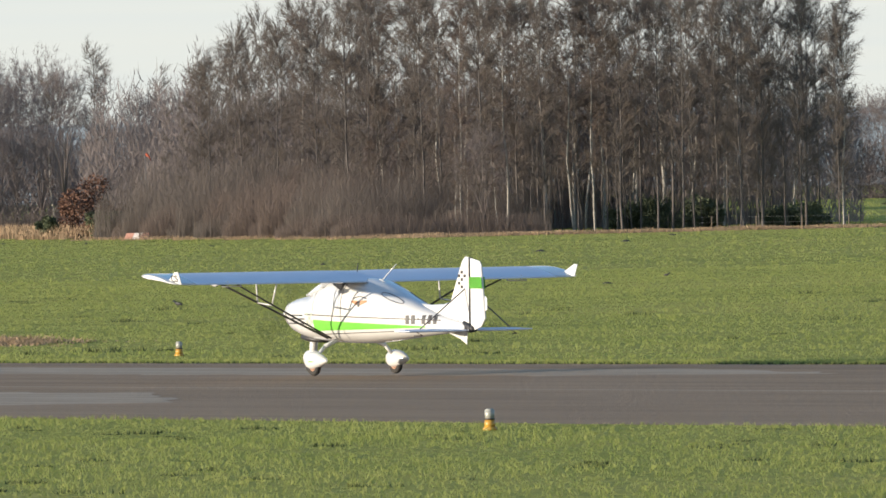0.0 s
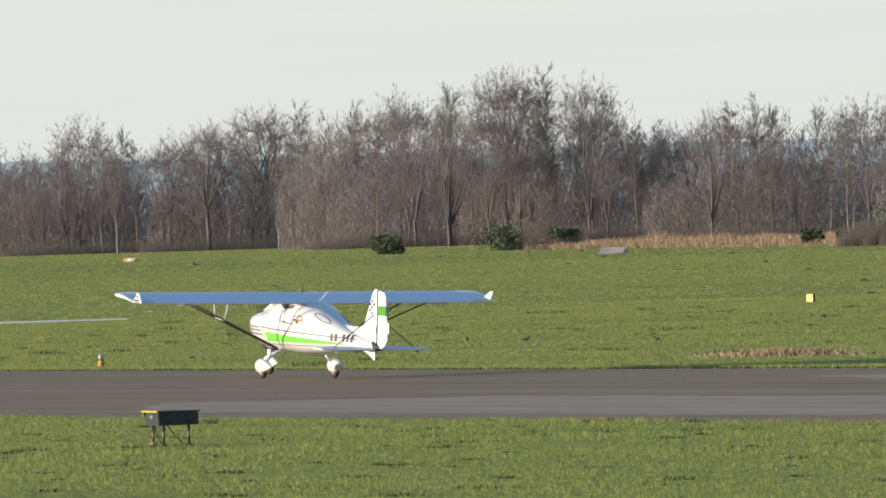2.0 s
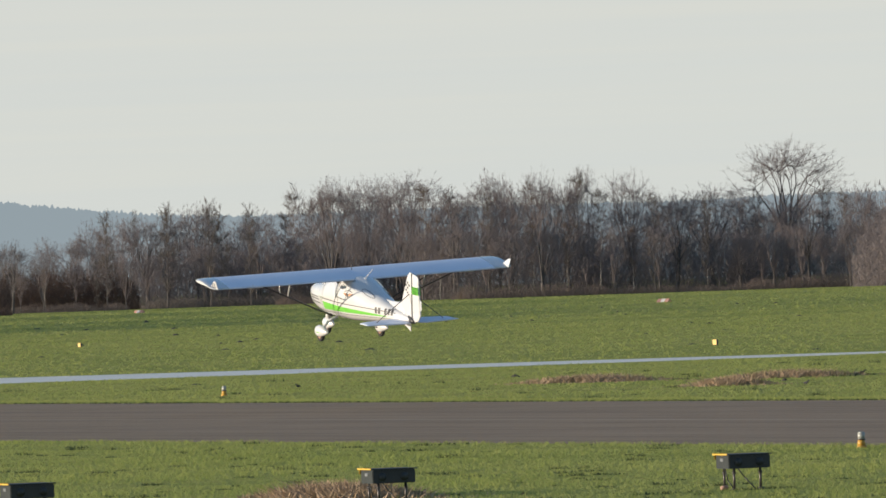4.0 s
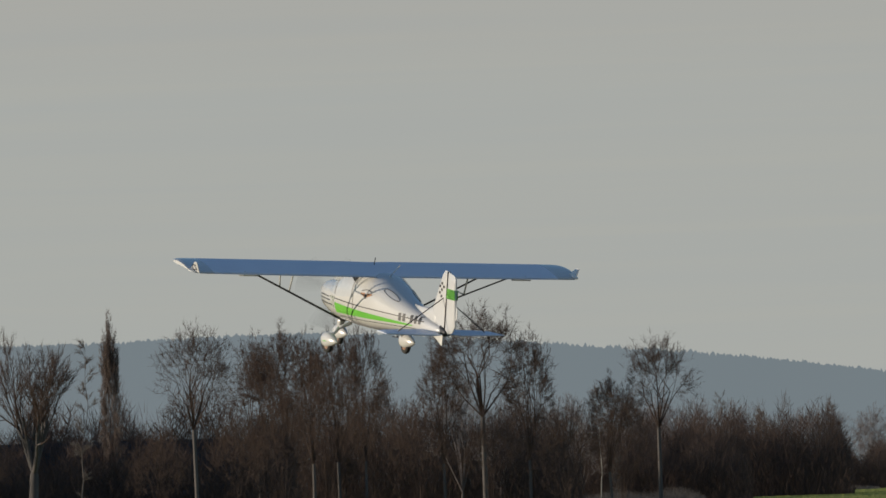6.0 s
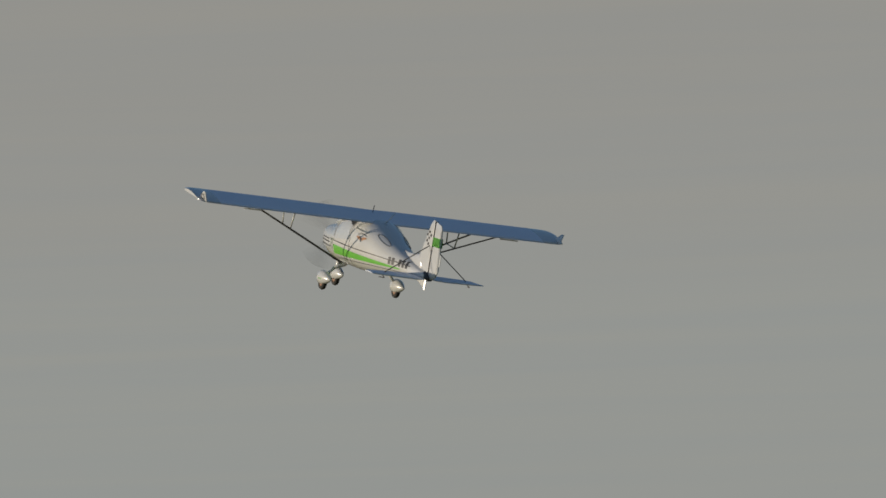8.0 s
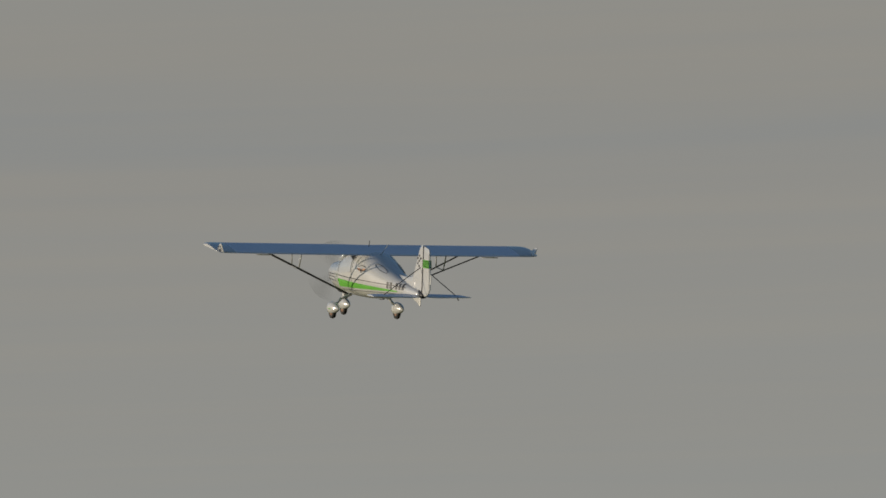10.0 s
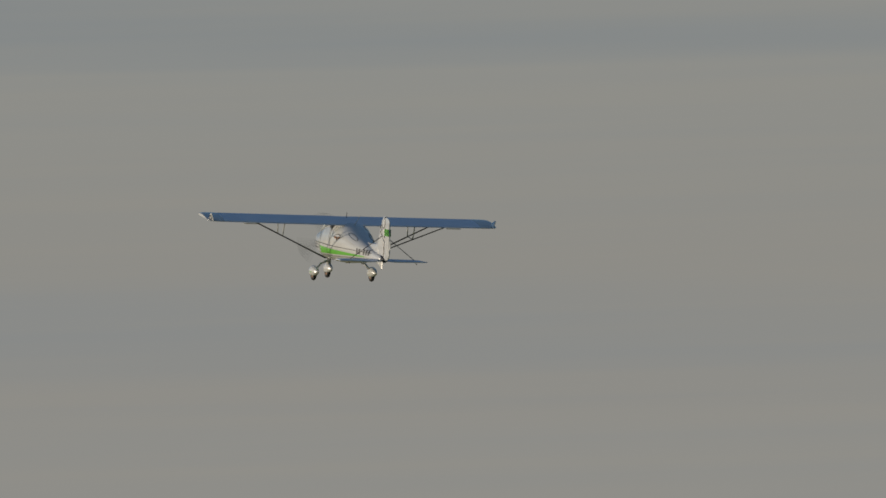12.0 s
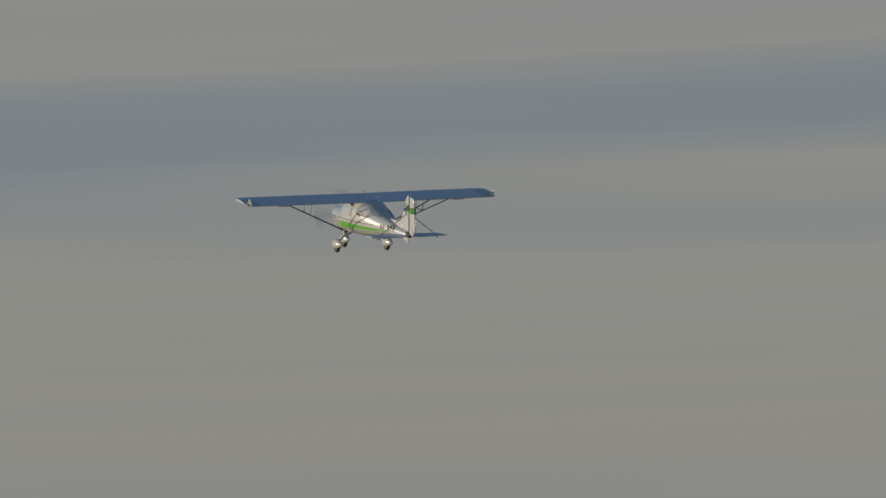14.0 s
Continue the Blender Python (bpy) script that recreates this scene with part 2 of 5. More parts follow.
see_through(M_BLADE, 0.5)
# colour of dark tufts, used as well for the shade along the far runway edge
M_TUFT = island("dark_tufts_and_edge_shade", (0.045, 0.06, 0.016), (0.09, 0.11, 0.03), 0.85)
M_DRY = island("dry_grass", (0.27, 0.18, 0.105), (0.42, 0.3, 0.19), 0.85)
M_EARTH = noisy("turned_earth", (0.035, 0.03, 0.022), (0.08, 0.07, 0.045), 2.0, 12.0, 0.95, bump=0.6)
M_WHITE = noisy("white_gelcoat", (0.58, 0.58, 0.57), (0.64, 0.64, 0.63), 1.5, 30.0, 0.25, bump=0.02, coat=0.9)
M_FABRIC = noisy("white_wing_fabric", (0.68, 0.72, 0.81), (0.75, 0.79, 0.87), 1.0, 25.0, 0.65, bump=0.03)
M_GREEN = noisy("green_foil", (0.13, 0.46, 0.05), (0.18, 0.55, 0.08), 2.0, 30.0, 0.35, bump=0.02, coat=0.4)
M_BLACK = noisy("black_foil", (0.018, 0.018, 0.02), (0.03, 0.03, 0.032), 4.0, 40.0, 0.5, bump=0.05)
M_REG = noisy("dark_grey_foil", (0.025, 0.025, 0.028), (0.05, 0.05, 0.053), 4.0, 40.0, 0.5, bump=0.0)
M_CHECK = noisy("grey_green_foil", (0.3, 0.34, 0.28), (0.38, 0.42, 0.35), 4.0, 40.0, 0.5, bump=0.0)
M_STRUT = noisy("dark_anodised_tube", (0.05, 0.045, 0.045), (0.09, 0.08, 0.075), 4.0, 40.0, 0.4, 0.6, bump=0.05)
M_TYRE = noisy("tyre_rubber", (0.02, 0.02, 0.02), (0.04, 0.038, 0.035), 8.0, 60.0, 0.85)
M_SOCK = noisy("faded_orange_cloth", (0.34, 0.07, 0.04), (0.42, 0.1, 0.05), 2.0, 12.0, 0.9)
M_RIM = noisy("red_brown_hub", (0.3, 0.17, 0.12), (0.45, 0.28, 0.2), 8.0, 60.0, 0.5)
M_ORANGE = noisy("russet_foil", (0.36, 0.16, 0.07), (0.46, 0.22, 0.1), 4.0, 30.0, 0.5, bump=0.0)
M_PERSPEX = noisy("tinted_perspex", (0.5, 0.53, 0.56), (0.58, 0.6, 0.63), 1.5, 10.0, 0.15, bump=0.0, coat=0.6)
M_BARK = noisy("grey_brown_bark", (0.075, 0.066, 0.062), (0.125, 0.111, 0.105), 0.8, 6.0, 0.9, vary=0.25)
M_BIRCH = noisy("white_birch_bark", (0.2, 0.18, 0.16), (0.42, 0.4, 0.36), 0.8, 4.0, 0.8)
M_TWIG = island("bare_twigs", (0.14, 0.119, 0.105), (0.215, 0.182, 0.16), 0.9)
M_TWIG_RED = island("reddish_twigs", (0.155, 0.121, 0.104), (0.225, 0.176, 0.15), 0.9)
M_TWIG_GREY = island("grey_twigs", (0.195, 0.166, 0.16), (0.283, 0.24, 0.232), 0.9)
M_SALLOW = island("sallow_twigs", (0.085, 0.058, 0.047), (0.135, 0.094, 0.076), 0.9)
for twigs in (M_TWIG, M_TWIG_RED, M_TWIG_GREY, M_SALLOW):
    see_through(twigs, 0.5)
M_BUSH = island("evergreen_leaves", (0.06, 0.075, 0.04), (0.11, 0.13, 0.07), 0.9)
M_RUSSET = island("russet_leaves", (0.07, 0.035, 0.022), (0.15, 0.075, 0.05), 0.85)
M_BOX = noisy("dark_painted_steel", (0.012, 0.015, 0.016), (0.028, 0.033, 0.034), 3.0, 30.0, 0.5)
M_YELLOW = noisy("yellow_paint", (0.5, 0.3, 0.03), (0.64, 0.42, 0.06), 5.0, 40.0, 0.5)
M_AMBER = noisy("amber_lens_body", (0.4, 0.21, 0.03), (0.52, 0.3, 0.05), 6.0, 30.0, 0.4)
M_LENS = noisy("frosted_lens", (0.28, 0.28, 0.25), (0.4, 0.4, 0.36), 6.0, 30.0, 0.25)
M_RED = noisy("red_marker_paint", (0.42, 0.2, 0.14), (0.55, 0.3, 0.22), 2.0, 12.0, 0.7)
M_MARK = noisy("white_marker_paint", (0.55, 0.5, 0.45), (0.68, 0.63, 0.58), 2.0, 12.0, 0.7)
M_WEATHERED = noisy("weathered_white_board", (0.4, 0.33, 0.28), (0.5, 0.43, 0.37), 2.0, 12.0, 0.8)
M_POST = noisy("weathered_post_wood", (0.09, 0.07, 0.05), (0.2, 0.16, 0.12), 3.0, 20.0, 0.9)
M_FEATHER = noisy("black_feathers", (0.012, 0.012, 0.014), (0.03, 0.03, 0.034), 6.0, 40.0, 0.6)
M_ROOF = noisy("slate_roof", (0.018, 0.021, 0.026), (0.035, 0.038, 0.045), 1.0, 6.0, 0.7)
M_BRICK = noisy("dark_brick", (0.08, 0.05, 0.04), (0.14, 0.09, 0.07), 1.0, 8.0, 0.9)
M_STEEL = noisy("galvanised_steel", (0.12, 0.13, 0.14), (0.22, 0.23, 0.24), 1.0, 8.0, 0.6, 0.5)


def blur_material():
    """A spinning blade, smeared by its own speed."""
    m, n, l, b = material("whirling_blade", 0.5)
    b.inputs["Base Color"].default_value = (0.06, 0.06, 0.06, 1)
    b.inputs["Alpha"].default_value = 0.02
    return m


M_WHIRL = blur_material()


# ---- building helpers ----
def mesh_of(name, verts, faces, mat, smooth=False):
    me = bpy.data.meshes.new(name)
    me.from_pydata(verts, [], faces)
    me.materials.append(mat)
    if smooth:
        me.polygons.foreach_set("use_smooth", [True] * len(me.polygons))
    me.update()
    return me


def part(name, data, parent=None, label="", m=None):
    """Links a mesh as one object under a thing or a part."""
    ob = new(name, data)
    if parent is not None:
        ob.parent = parent
    if m is not None:
        ob.matrix_basis = m
    if label:
        tagged(ob, label)
    return ob


def bm_mesh(name, bm, mat, smooth=False):
    me = bpy.data.meshes.new(name)
    bmesh.ops.recalc_face_normals(bm, faces=bm.faces[:])
    bm.to_mesh(me)
    bm.free()
    me.materials.append(mat)
    if smooth:
        me.polygons.foreach_set("use_smooth", [True] * len(me.polygons))
    return me


def rod(p0, p1, r0, r1=None, sides=8):
    """Verts and faces of a tapered closed tube."""
    p0, p1 = Vector(p0), Vector(p1)
    r1 = r0 if r1 is None else r1
    q = (p1 - p0).to_track_quat("Z", "Y")
    vs, fs = [], []
    for p, r in ((p0, r0), (p1, r1)):
        for k in range(sides):
            a = 2 * math.pi * k / sides
            vs.append(tuple(p + q @ Vector((r * math.cos(a), r * math.sin(a), 0))))
    for k in range(sides):
        j = (k + 1) % sides
        fs.append((k, j, sides + j, sides + k))
    fs += [tuple(range(sides - 1, -1, -1)), tuple(range(sides, 2 * sides))]
    return vs, fs


def join(*pieces):
    vs, fs = [], []
    for v, f in pieces:
        o = len(vs)
        vs += v
        fs += [tuple(i + o for i in q) for q in f]
    return vs, fs


def block(x0, x1, y0, y1, z0, z1, bevel=0.01):
    """A bevelled box."""
    bm = bmesh.new()
    bmesh.ops.create_cube(bm, size=1.0)
    bmesh.ops.scale(bm, vec=(x1 - x0, y1 - y0, z1 - z0), verts=bm.verts[:])
    bmesh.ops.translate(bm, vec=((x0 + x1) / 2, (y0 + y1) / 2, (z0 + z1) / 2), verts=bm.verts[:])
    if bevel:
        bmesh.ops.bevel(bm, geom=bm.edges[:], offset=bevel, segments=2, affect="EDGES")
    return bm


def slab(outline, thick, axis="y", round_=0.3):
    """A plate from an outline in (x, z) or (x, y), thicker in the middle than at the rim."""
    n = len(outline)
    cx, cz = sum(p[0] for p in outline) / n, sum(p[1] for p in outline) / n
    vs, fs = [], []
    rings = ((1.0, round_), (0.86, 0.8), (0.6, 1.0))
    for s in (1, -1):
        for k, h in rings:
            for x, z in outline:
                a, b2, c = cx + (x - cx) * k, cz + (z - cz) * k, s * h * thick / 2
                vs.append((a, c, b2) if axis == "y" else (a, b2, c))
    R = len(rings)
    for si in range(2):
        for r in range(R - 1):
            for k in range(n):
                j = (k + 1) % n
                o = (si * R + r) * n
                fs.append((o + k, o + j, o + n + j, o + n + k))
        o = (si * R + R - 1) * n
        fs.append(tuple(range(o, o + n)))
    for k in range(n):
        j = (k + 1) % n
        fs.append((k, j, R * n + j, R * n + k))
    bm = bmesh.new()
    bv = [bm.verts.new(v) for v in vs]
    for f in fs:
        bm.faces.new([bv[i] for i in f])
    return bm


def loft(sections, n=24, power=2.5):
    """A body through rounded sections (x, half width, bottom, top)."""
    vs, fs = [], []
    for x, hw, zb, zt in sections:
        zc, hz = (zb + zt) / 2, (zt - zb) / 2
        for k in range(n):
            a = 2 * math.pi * k / n
            c, s = math.cos(a), math.sin(a)
            vs.append((x, hw * math.copysign(abs(c) ** (2 / power), c), zc + hz * math.copysign(abs(s) ** (2 / power), s)))
    m = len(sections)
    for i in range(m - 1):
        for k in range(n):
            j = (k + 1) % n
            fs.append((i * n + k, i * n + j, (i + 1) * n + j, (i + 1) * n + k))
    fs += [tuple(range(n)), tuple(range((m - 1) * n, m * n))]
    bm = bmesh.new()
    bv = [bm.verts.new(v) for v in vs]
    for f in fs:
        bm.faces.new([bv[i] for i in f])
    return bm


# ---- ground ----
def ground():
    """One sheet to the horizon, with small unevenness near the runway left to the grass."""
    vs, fs = [], []
    xs = [-4900, -3000, -2000, -1400, -1000, -700, -500, -350, -200, -100, 0, 150, 600, 2000, 4000]
    ys = [-3000, -1000, -300, -50, 30, 60, 88, 117, 150, 220, 350, 600, 1000, 1800, 3000, 4900]
    for y in ys:
        for x in xs:
            vs.append((x, y, 0.0))
    w = len(xs)
    for j in range(len(ys) - 1):
        for i in range(w - 1):
            fs.append((j * w + i, j * w + i + 1, (j + 1) * w + i + 1, (j + 1) * w + i))
    ob = new("ground", mesh_of("ground", vs, fs, M_GRASS))
    return tagged(ob, "mown winter meadow of the airfield, green with yellowish patches", "ground", kind="structure")


ground()


def ragged_strip(name, x0, x1, y0, y1, z, mat, step, jag, seed, taper=False):
    """A long flat strip, slightly thick, with uneven long edges; taper: pointed ends."""
    rng = random.Random(seed)
    n = max(4, int((x1 - x0) / step))
    vs, fs = [], []
    for i in range(n + 1):
        u = i / n
        x = x0 + (x1 - x0) * u
        k = min(1.0, 6 * u, 6 * (1 - u)) if taper else 1.0
        mid = (y0 + y1) / 2
        a = mid + (y0 - mid) * k + rng.uniform(-jag, jag)
        b2 = mid + (y1 - mid) * k + rng.uniform(-jag, jag)
        if b2 < a + 0.02:
            b2 = a + 0.02
        vs += [(x, a - 0.1, z - 0.012), (x, a, z), (x, b2, z), (x, b2 + 0.1, z - 0.012)]
    for i in range(n):
        o = i * 4
        for k in range(3):
            fs.append((o + k, o + 4 + k, o + 5 + k, o + 1 + k))
    return new(name, mesh_of(name, vs, fs, mat))


RW0, RW1 = 88.2, 116.8
runway = tagged(ragged_strip("runway", -1500, 500, RW0, RW1, 0.008, M_ASPHALT, 1.5, 0.12, 1), "brown-grey asphalt runway with faint lengthwise bands", "runway", kind="structure")


# ---- the aircraft ----
HULL = [(2.08, 0.16, 1.02, 1.3), (1.98, 0.27, 0.92, 1.4), (1.7, 0.38, 0.8, 1.47), (1.3, 0.47, 0.7, 1.53), (0.95, 0.54, 0.66, 1.58),
        (0.55, 0.6, 0.63, 1.76), (0.3, 0.62, 0.62, 1.86), (-0.3, 0.64, 0.61, 1.9), (-0.85, 0.61, 0.62, 1.86), (-1.35, 0.52, 0.66, 1.7),
        (-1.9, 0.41, 0.71, 1.5), (-2.5, 0.29, 0.77, 1.31), (-3.1, 0.18, 0.82, 1.15), (-3.6, 0.1, 0.86, 1.04), (-3.78, 0.06, 0.89, 1.0)]
HULL_POWER = 2.5


def hull_at(x):
    for (xa, *a), (xb, *b2) in zip(HULL, HULL[1:]):
        if xb <= x <= xa:
            u = (xa - x) / (xa - xb)
            return [p + (q - p) * u for p, q in zip(a, b2)]
    return list(HULL[-1][1:]) if x < HULL[-1][0] else list(HULL[0][1:])


def skin(x, z, side, off):
    """A point off metres outside the hull's side at (x, z)."""
    hw, zb, zt = hull_at(x)
    zc, hz = (zb + zt) / 2, (zt - zb) / 2
    u = min(0.995, abs((z - zc) / hz))
    y = hw * (1 - u ** HULL_POWER) ** (1 / HULL_POWER)
    return (x, side * (y + off), z + off * 0.5 * math.copysign(u * u, z - zc))


def foil(name, side, x0, x1, bottom, top, mat, off=0.006, nx=16, nz=5):
    """A thin skin patch on the hull between two curves bottom(u), top(u)."""
    vs, fs = [], []
    for o in (off, off - 0.02):
        for i in range(nx + 1):
            u = i / nx
            x = x0 + (x1 - x0) * u
            for k in range(nz + 1):
                z = bottom(u) + (top(u) - bottom(u)) * k / nz
                vs.append(skin(x, z, side, o))
    w = nz + 1
    for i in range(nx):
        for k in range(nz):
            fs.append((i * w + k, i * w + k + 1, (i + 1) * w + k + 1, (i + 1) * w + k))
    bm = bmesh.new()
    bv = [bm.verts.new(v) for v in vs]
    for f in fs:
        bm.faces.new([bv[i] for i in f])
        bm.faces.new([bv[i + len(vs) // 2] for i in reversed(f)])
    me = bm_mesh(name, bm, mat, True)
    return me


def airfoil(chord, thick, n=14):
    """Points of a cambered section, nose at 0, tail at -chord."""
    up, lo = [], []
    for i in range(n + 1):
        u = (i / n) ** 1.6
        h = 5 * thick * (0.2969 * math.sqrt(u) - 0.126 * u - 0.3516 * u * u + 0.2843 * u ** 3 - 0.1015 * u ** 4)
        cb = 0.035 * chord * 4 * u * (1 - u)
        up.append((-u * chord, cb + h))
        lo.append((-u * chord, cb - h))
    return up + lo[::-1][1:-1]


def wing_mesh(name, side, stations, mat):
    """stations: (y, nose x, chord, z, thickness)."""
    vs, fs = [], []
    n = len(airfoil(1, 0.1))
    for y, xn, ch, z, th in stations:
        for px, pz in airfoil(ch, th):
            vs.append((xn + px, side * y, z + pz * 0.8 + 0.135 * px))
    for i in range(len(stations) - 1):
        for k in range(n):
            j = (k + 1) % n
            fs.append((i * n + k, i * n + j, (i + 1) * n + j, (i + 1) * n + k))
    # the end closes with corners of its own, so that its shading stays apart
    o = len(vs)
    vs += vs[(len(stations) - 1) * n:]
    fs.append(tuple(range(o, o + n)))
    bm = bmesh.new()
    bv = [bm.verts.new(v) for v in vs]
    for f in fs:
        bm.faces.new([bv[i] for i in f])
    return bm_mesh(name, bm, mat, True)


def rods(name, mat, *specs):
    bm_v, bm_f = join(*[rod(*s) for s in specs])
    return mesh_of(name, bm_v, bm_f, mat, True)


def spat(x, y, zc, ln, hw, hh):
    """A teardrop wheel fairing."""
    secs = []
    for k in range(15):
        u = k / 14
        r = math.sqrt(max(0.0, 1 - ((0.38 - u) / 0.38) ** 2)) if u < 0.38 else math.cos((u - 0.38) / 0.62 * math.pi / 2) ** 0.75 if u < 1 else 0.0
        r = max(0.05, r)
        secs.append((x + ln * (0.42 - u), hw * r, zc - hh * r * (1 - 0.35 * u), zc + hh * r * (1 - 0.05 * u)))
    bm = loft(secs, 16, 2.2)
    bmesh.ops.translate(bm, vec=(0, y, 0), verts=bm.verts[:])
    return bm


def wheel(parent, x, y, r=0.19):
    w = part("wheel", rods("axle", M_STRUT, ((0, -0.07, 0), (0, 0.07, 0), 0.025)), parent, m=pose(x, y, r))
    bm = bmesh.new()
    ring = []
    for i in range(24):
        a = 2 * math.pi * i / 24
        row = []
        for j in range(8):
            b2 = 2 * math.pi * j / 8
            rr = r - 0.055 + 0.055 * math.cos(b2)
            row.append(bm.verts.new((rr * math.cos(a), 0.06 * math.sin(b2), rr * math.sin(a))))
        ring.append(row)
    for i in range(24):
        for j in range(8):
            bm.faces.new((ring[i][j], ring[i][(j + 1) % 8], ring[(i + 1) % 24][(j + 1) % 8], ring[(i + 1) % 24][j]))
    part("tyre", bm_mesh("tyre", bm, M_TYRE, True), w, "black rubber tyre")
    part("rim", rods("rim", M_RIM, ((0, -0.045, 0), (0, 0.045, 0), r - 0.085, None, 16)), w, "red-brown wheel hub")
    return w


def text_mesh(body, size, mat, depth=0.004):
    cu = bpy.data.curves.new("lettering", "FONT")
    cu.body, cu.size, cu.extrude, cu.align_x, cu.align_y = body, size, depth, "CENTER", "CENTER"
    ob = bpy.data.objects.new("lettering", cu)
    scene.collection.objects.link(ob)
    me = bpy.data.meshes.new_from_object(ob.evaluated_get(bpy.context.evaluated_depsgraph_get()))
    bpy.data.objects.remove(ob)
    me.materials.clear()
    me.materials.append(mat)
    return me


def aircraft():
    a = tagged(new("light_aircraft"), "white high-wing two-seat light aircraft with green stripe, taking off", "aircraft")
    hull = part("fuselage", bm_mesh("fuselage", loft(HULL, 32, HULL_POWER), M_WHITE, True), a, "white glossy fuselage")
    # side foils, windows and door lines
    for s in (1, -1):
        part("green_stripe", foil("green_stripe", s, 0.55, -2.7, lambda u: 0.855 + 0.08 * u, lambda u: 1.075 - 0.115 * u, M_GREEN), hull, "bright green stripe")
        part("pinstripe", foil("pinstripe", s, 0.9, -3.1, lambda u: 1.165 - 0.1 * u, lambda u: 1.185 - 0.1 * u, M_BLACK, nz=1), hull, "thin dark line")
        part("lower_pinstripe", foil("lower_pinstripe", s, 0.4, -2.9, lambda u: 0.785 + 0.1 * u, lambda u: 0.797 + 0.1 * u, M_BLACK, nz=1), hull, "thin dark line")
        part("door_seam", foil("door_seam", s, -0.425, -0.437, lambda u: 0.7, lambda u: 1.78, M_BLACK, nx=1, nz=12), hull, "dark door seam")
        part("door_window", foil("door_window", s, 0.5, -0.36, lambda u: 1.22 + 0.08 * u, lambda u: 1.66 + 0.12 * u, M_PERSPEX, 0.008, nz=6), hull, "tinted side window")
        part("quarter_light", foil("quarter_light", s, 0.12, -0.38, lambda u: 1.765 - 0.13 * u, lambda u: 1.772, M_BLACK, 0.012, nx=6, nz=2), hull, "small dark triangular window")
        part("front_window", foil("front_window", s, 0.98, 0.56, lambda u: 1.28 - 0.04 * u, lambda u: 1.46 + 0.2 * u, M_PERSPEX, 0.008, nx=8), hull, "tinted quarter window")
        for k, (dx, dz) in enumerate(((0.0, 0.0), (0.09, 0.07), (0.18, 0.0), (0.0, 0.14), (0.18, 0.14), (0.09, -0.07))):
            part("checker_square", foil("checker_square", s, 0.66 + dx, 0.58 + dx, lambda u: 1.0 + dz, lambda u: 1.065 + dz, M_CHECK, nx=2, nz=2), hull, "grey-green checker square")
        for dz, x1 in ((0.0, 0.98), (0.09, 1.1), (0.16, 1.2)):
            part("cowl_lettering", foil("cowl_lettering", s, 1.85 - dz, x1 - 0.2, lambda u: 0.98 + dz, lambda u: 1.005 + dz, M_REG, nx=8, nz=1), hull, "dark line on the cowling")
        # registration as plain bars, one for each character
        x = -2.2
        for wdt in (0.085, 0.09, 0.06, 0.09, 0.085, 0.09):
            tall = wdt > 0.08
            part("registration_bar", foil("registration_bar", s, x, x - wdt, lambda u: 1.0 if tall else 1.08, lambda u: 1.17 if tall else 1.11, M_REG, 0.009, nx=3, nz=3), hull, "dark registration bar")
            x -= wdt + 0.06
        # emblem: outspread wings round a dark centre
        emb = part("emblem", foil("emblem", s, -0.945, -0.995, lambda u: 1.33, lambda u: 1.43, M_BLACK, 0.009, nx=2, nz=3), hull, "small russet and black winged emblem")
        part("emblem_wing", foil("emblem_wing", s, -0.77, -0.93, lambda u: 1.42 - 0.06 * u, lambda u: 1.45, M_ORANGE, 0.009, nx=6, nz=2), emb)
        part("emblem_wing", foil("emblem_wing", s, -1.01, -1.17, lambda u: 1.36 + 0.06 * u, lambda u: 1.45, M_ORANGE, 0.009, nx=6, nz=2), emb)
        part("emblem_arc", foil("emblem_arc", s, -0.8, -1.14, lambda u: 1.475 + 0.04 * math.sin(math.pi * u), lambda u: 1.49 + 0.04 * math.sin(math.pi * u), M_BLACK, 0.009, nx=8, nz=1), emb)
        # oval outline on the rear deck
        oval = []
        for k in range(24):
            ang = 2 * math.pi * k / 24
            xx = -1.72 + 0.3 * math.cos(ang)
            hw, zb, zt = hull_at(xx)
            oval.append(skin(xx, (zb + zt) / 2 + (zt - zb) / 2 * (0.83 + 0.09 * math.sin(ang)), s, 0.004))
        part("hatch_outline", rods("hatch_outline", M_STRUT, *[(oval[k], oval[(k + 1) % 24], 0.006, None, 5) for k in range(24)]), hull, "dark oval hatch outline")
    part("windscreen", bm_mesh("windscreen", loft([(1.0, 0.44, 1.5, 1.585), (0.8, 0.5, 1.5, 1.66), (0.56, 0.53, 1.55, 1.775), (0.3, 0.55, 1.6, 1.872)], 24, 2.5), M_PERSPEX, True), hull, "tinted windscreen")
    part("cowl_intake", bm_mesh("cowl_intake", loft([(1.55, 0.2, 0.66, 0.8), (1.3, 0.26, 0.62, 0.78), (0.9, 0.18, 0.61, 0.7)], 16), M_BLACK, True), hull, "dark cooling intake")
    part("spinner", bm_mesh("spinner", loft([(2.36, 0.02, 1.14, 1.18), (2.3, 0.09, 1.07, 1.25), (2.2, 0.13, 1.03, 1.29), (2.07, 0.15, 1.01, 1.31)], 16, 2.0), M_WHITE, True), hull, "white spinner")
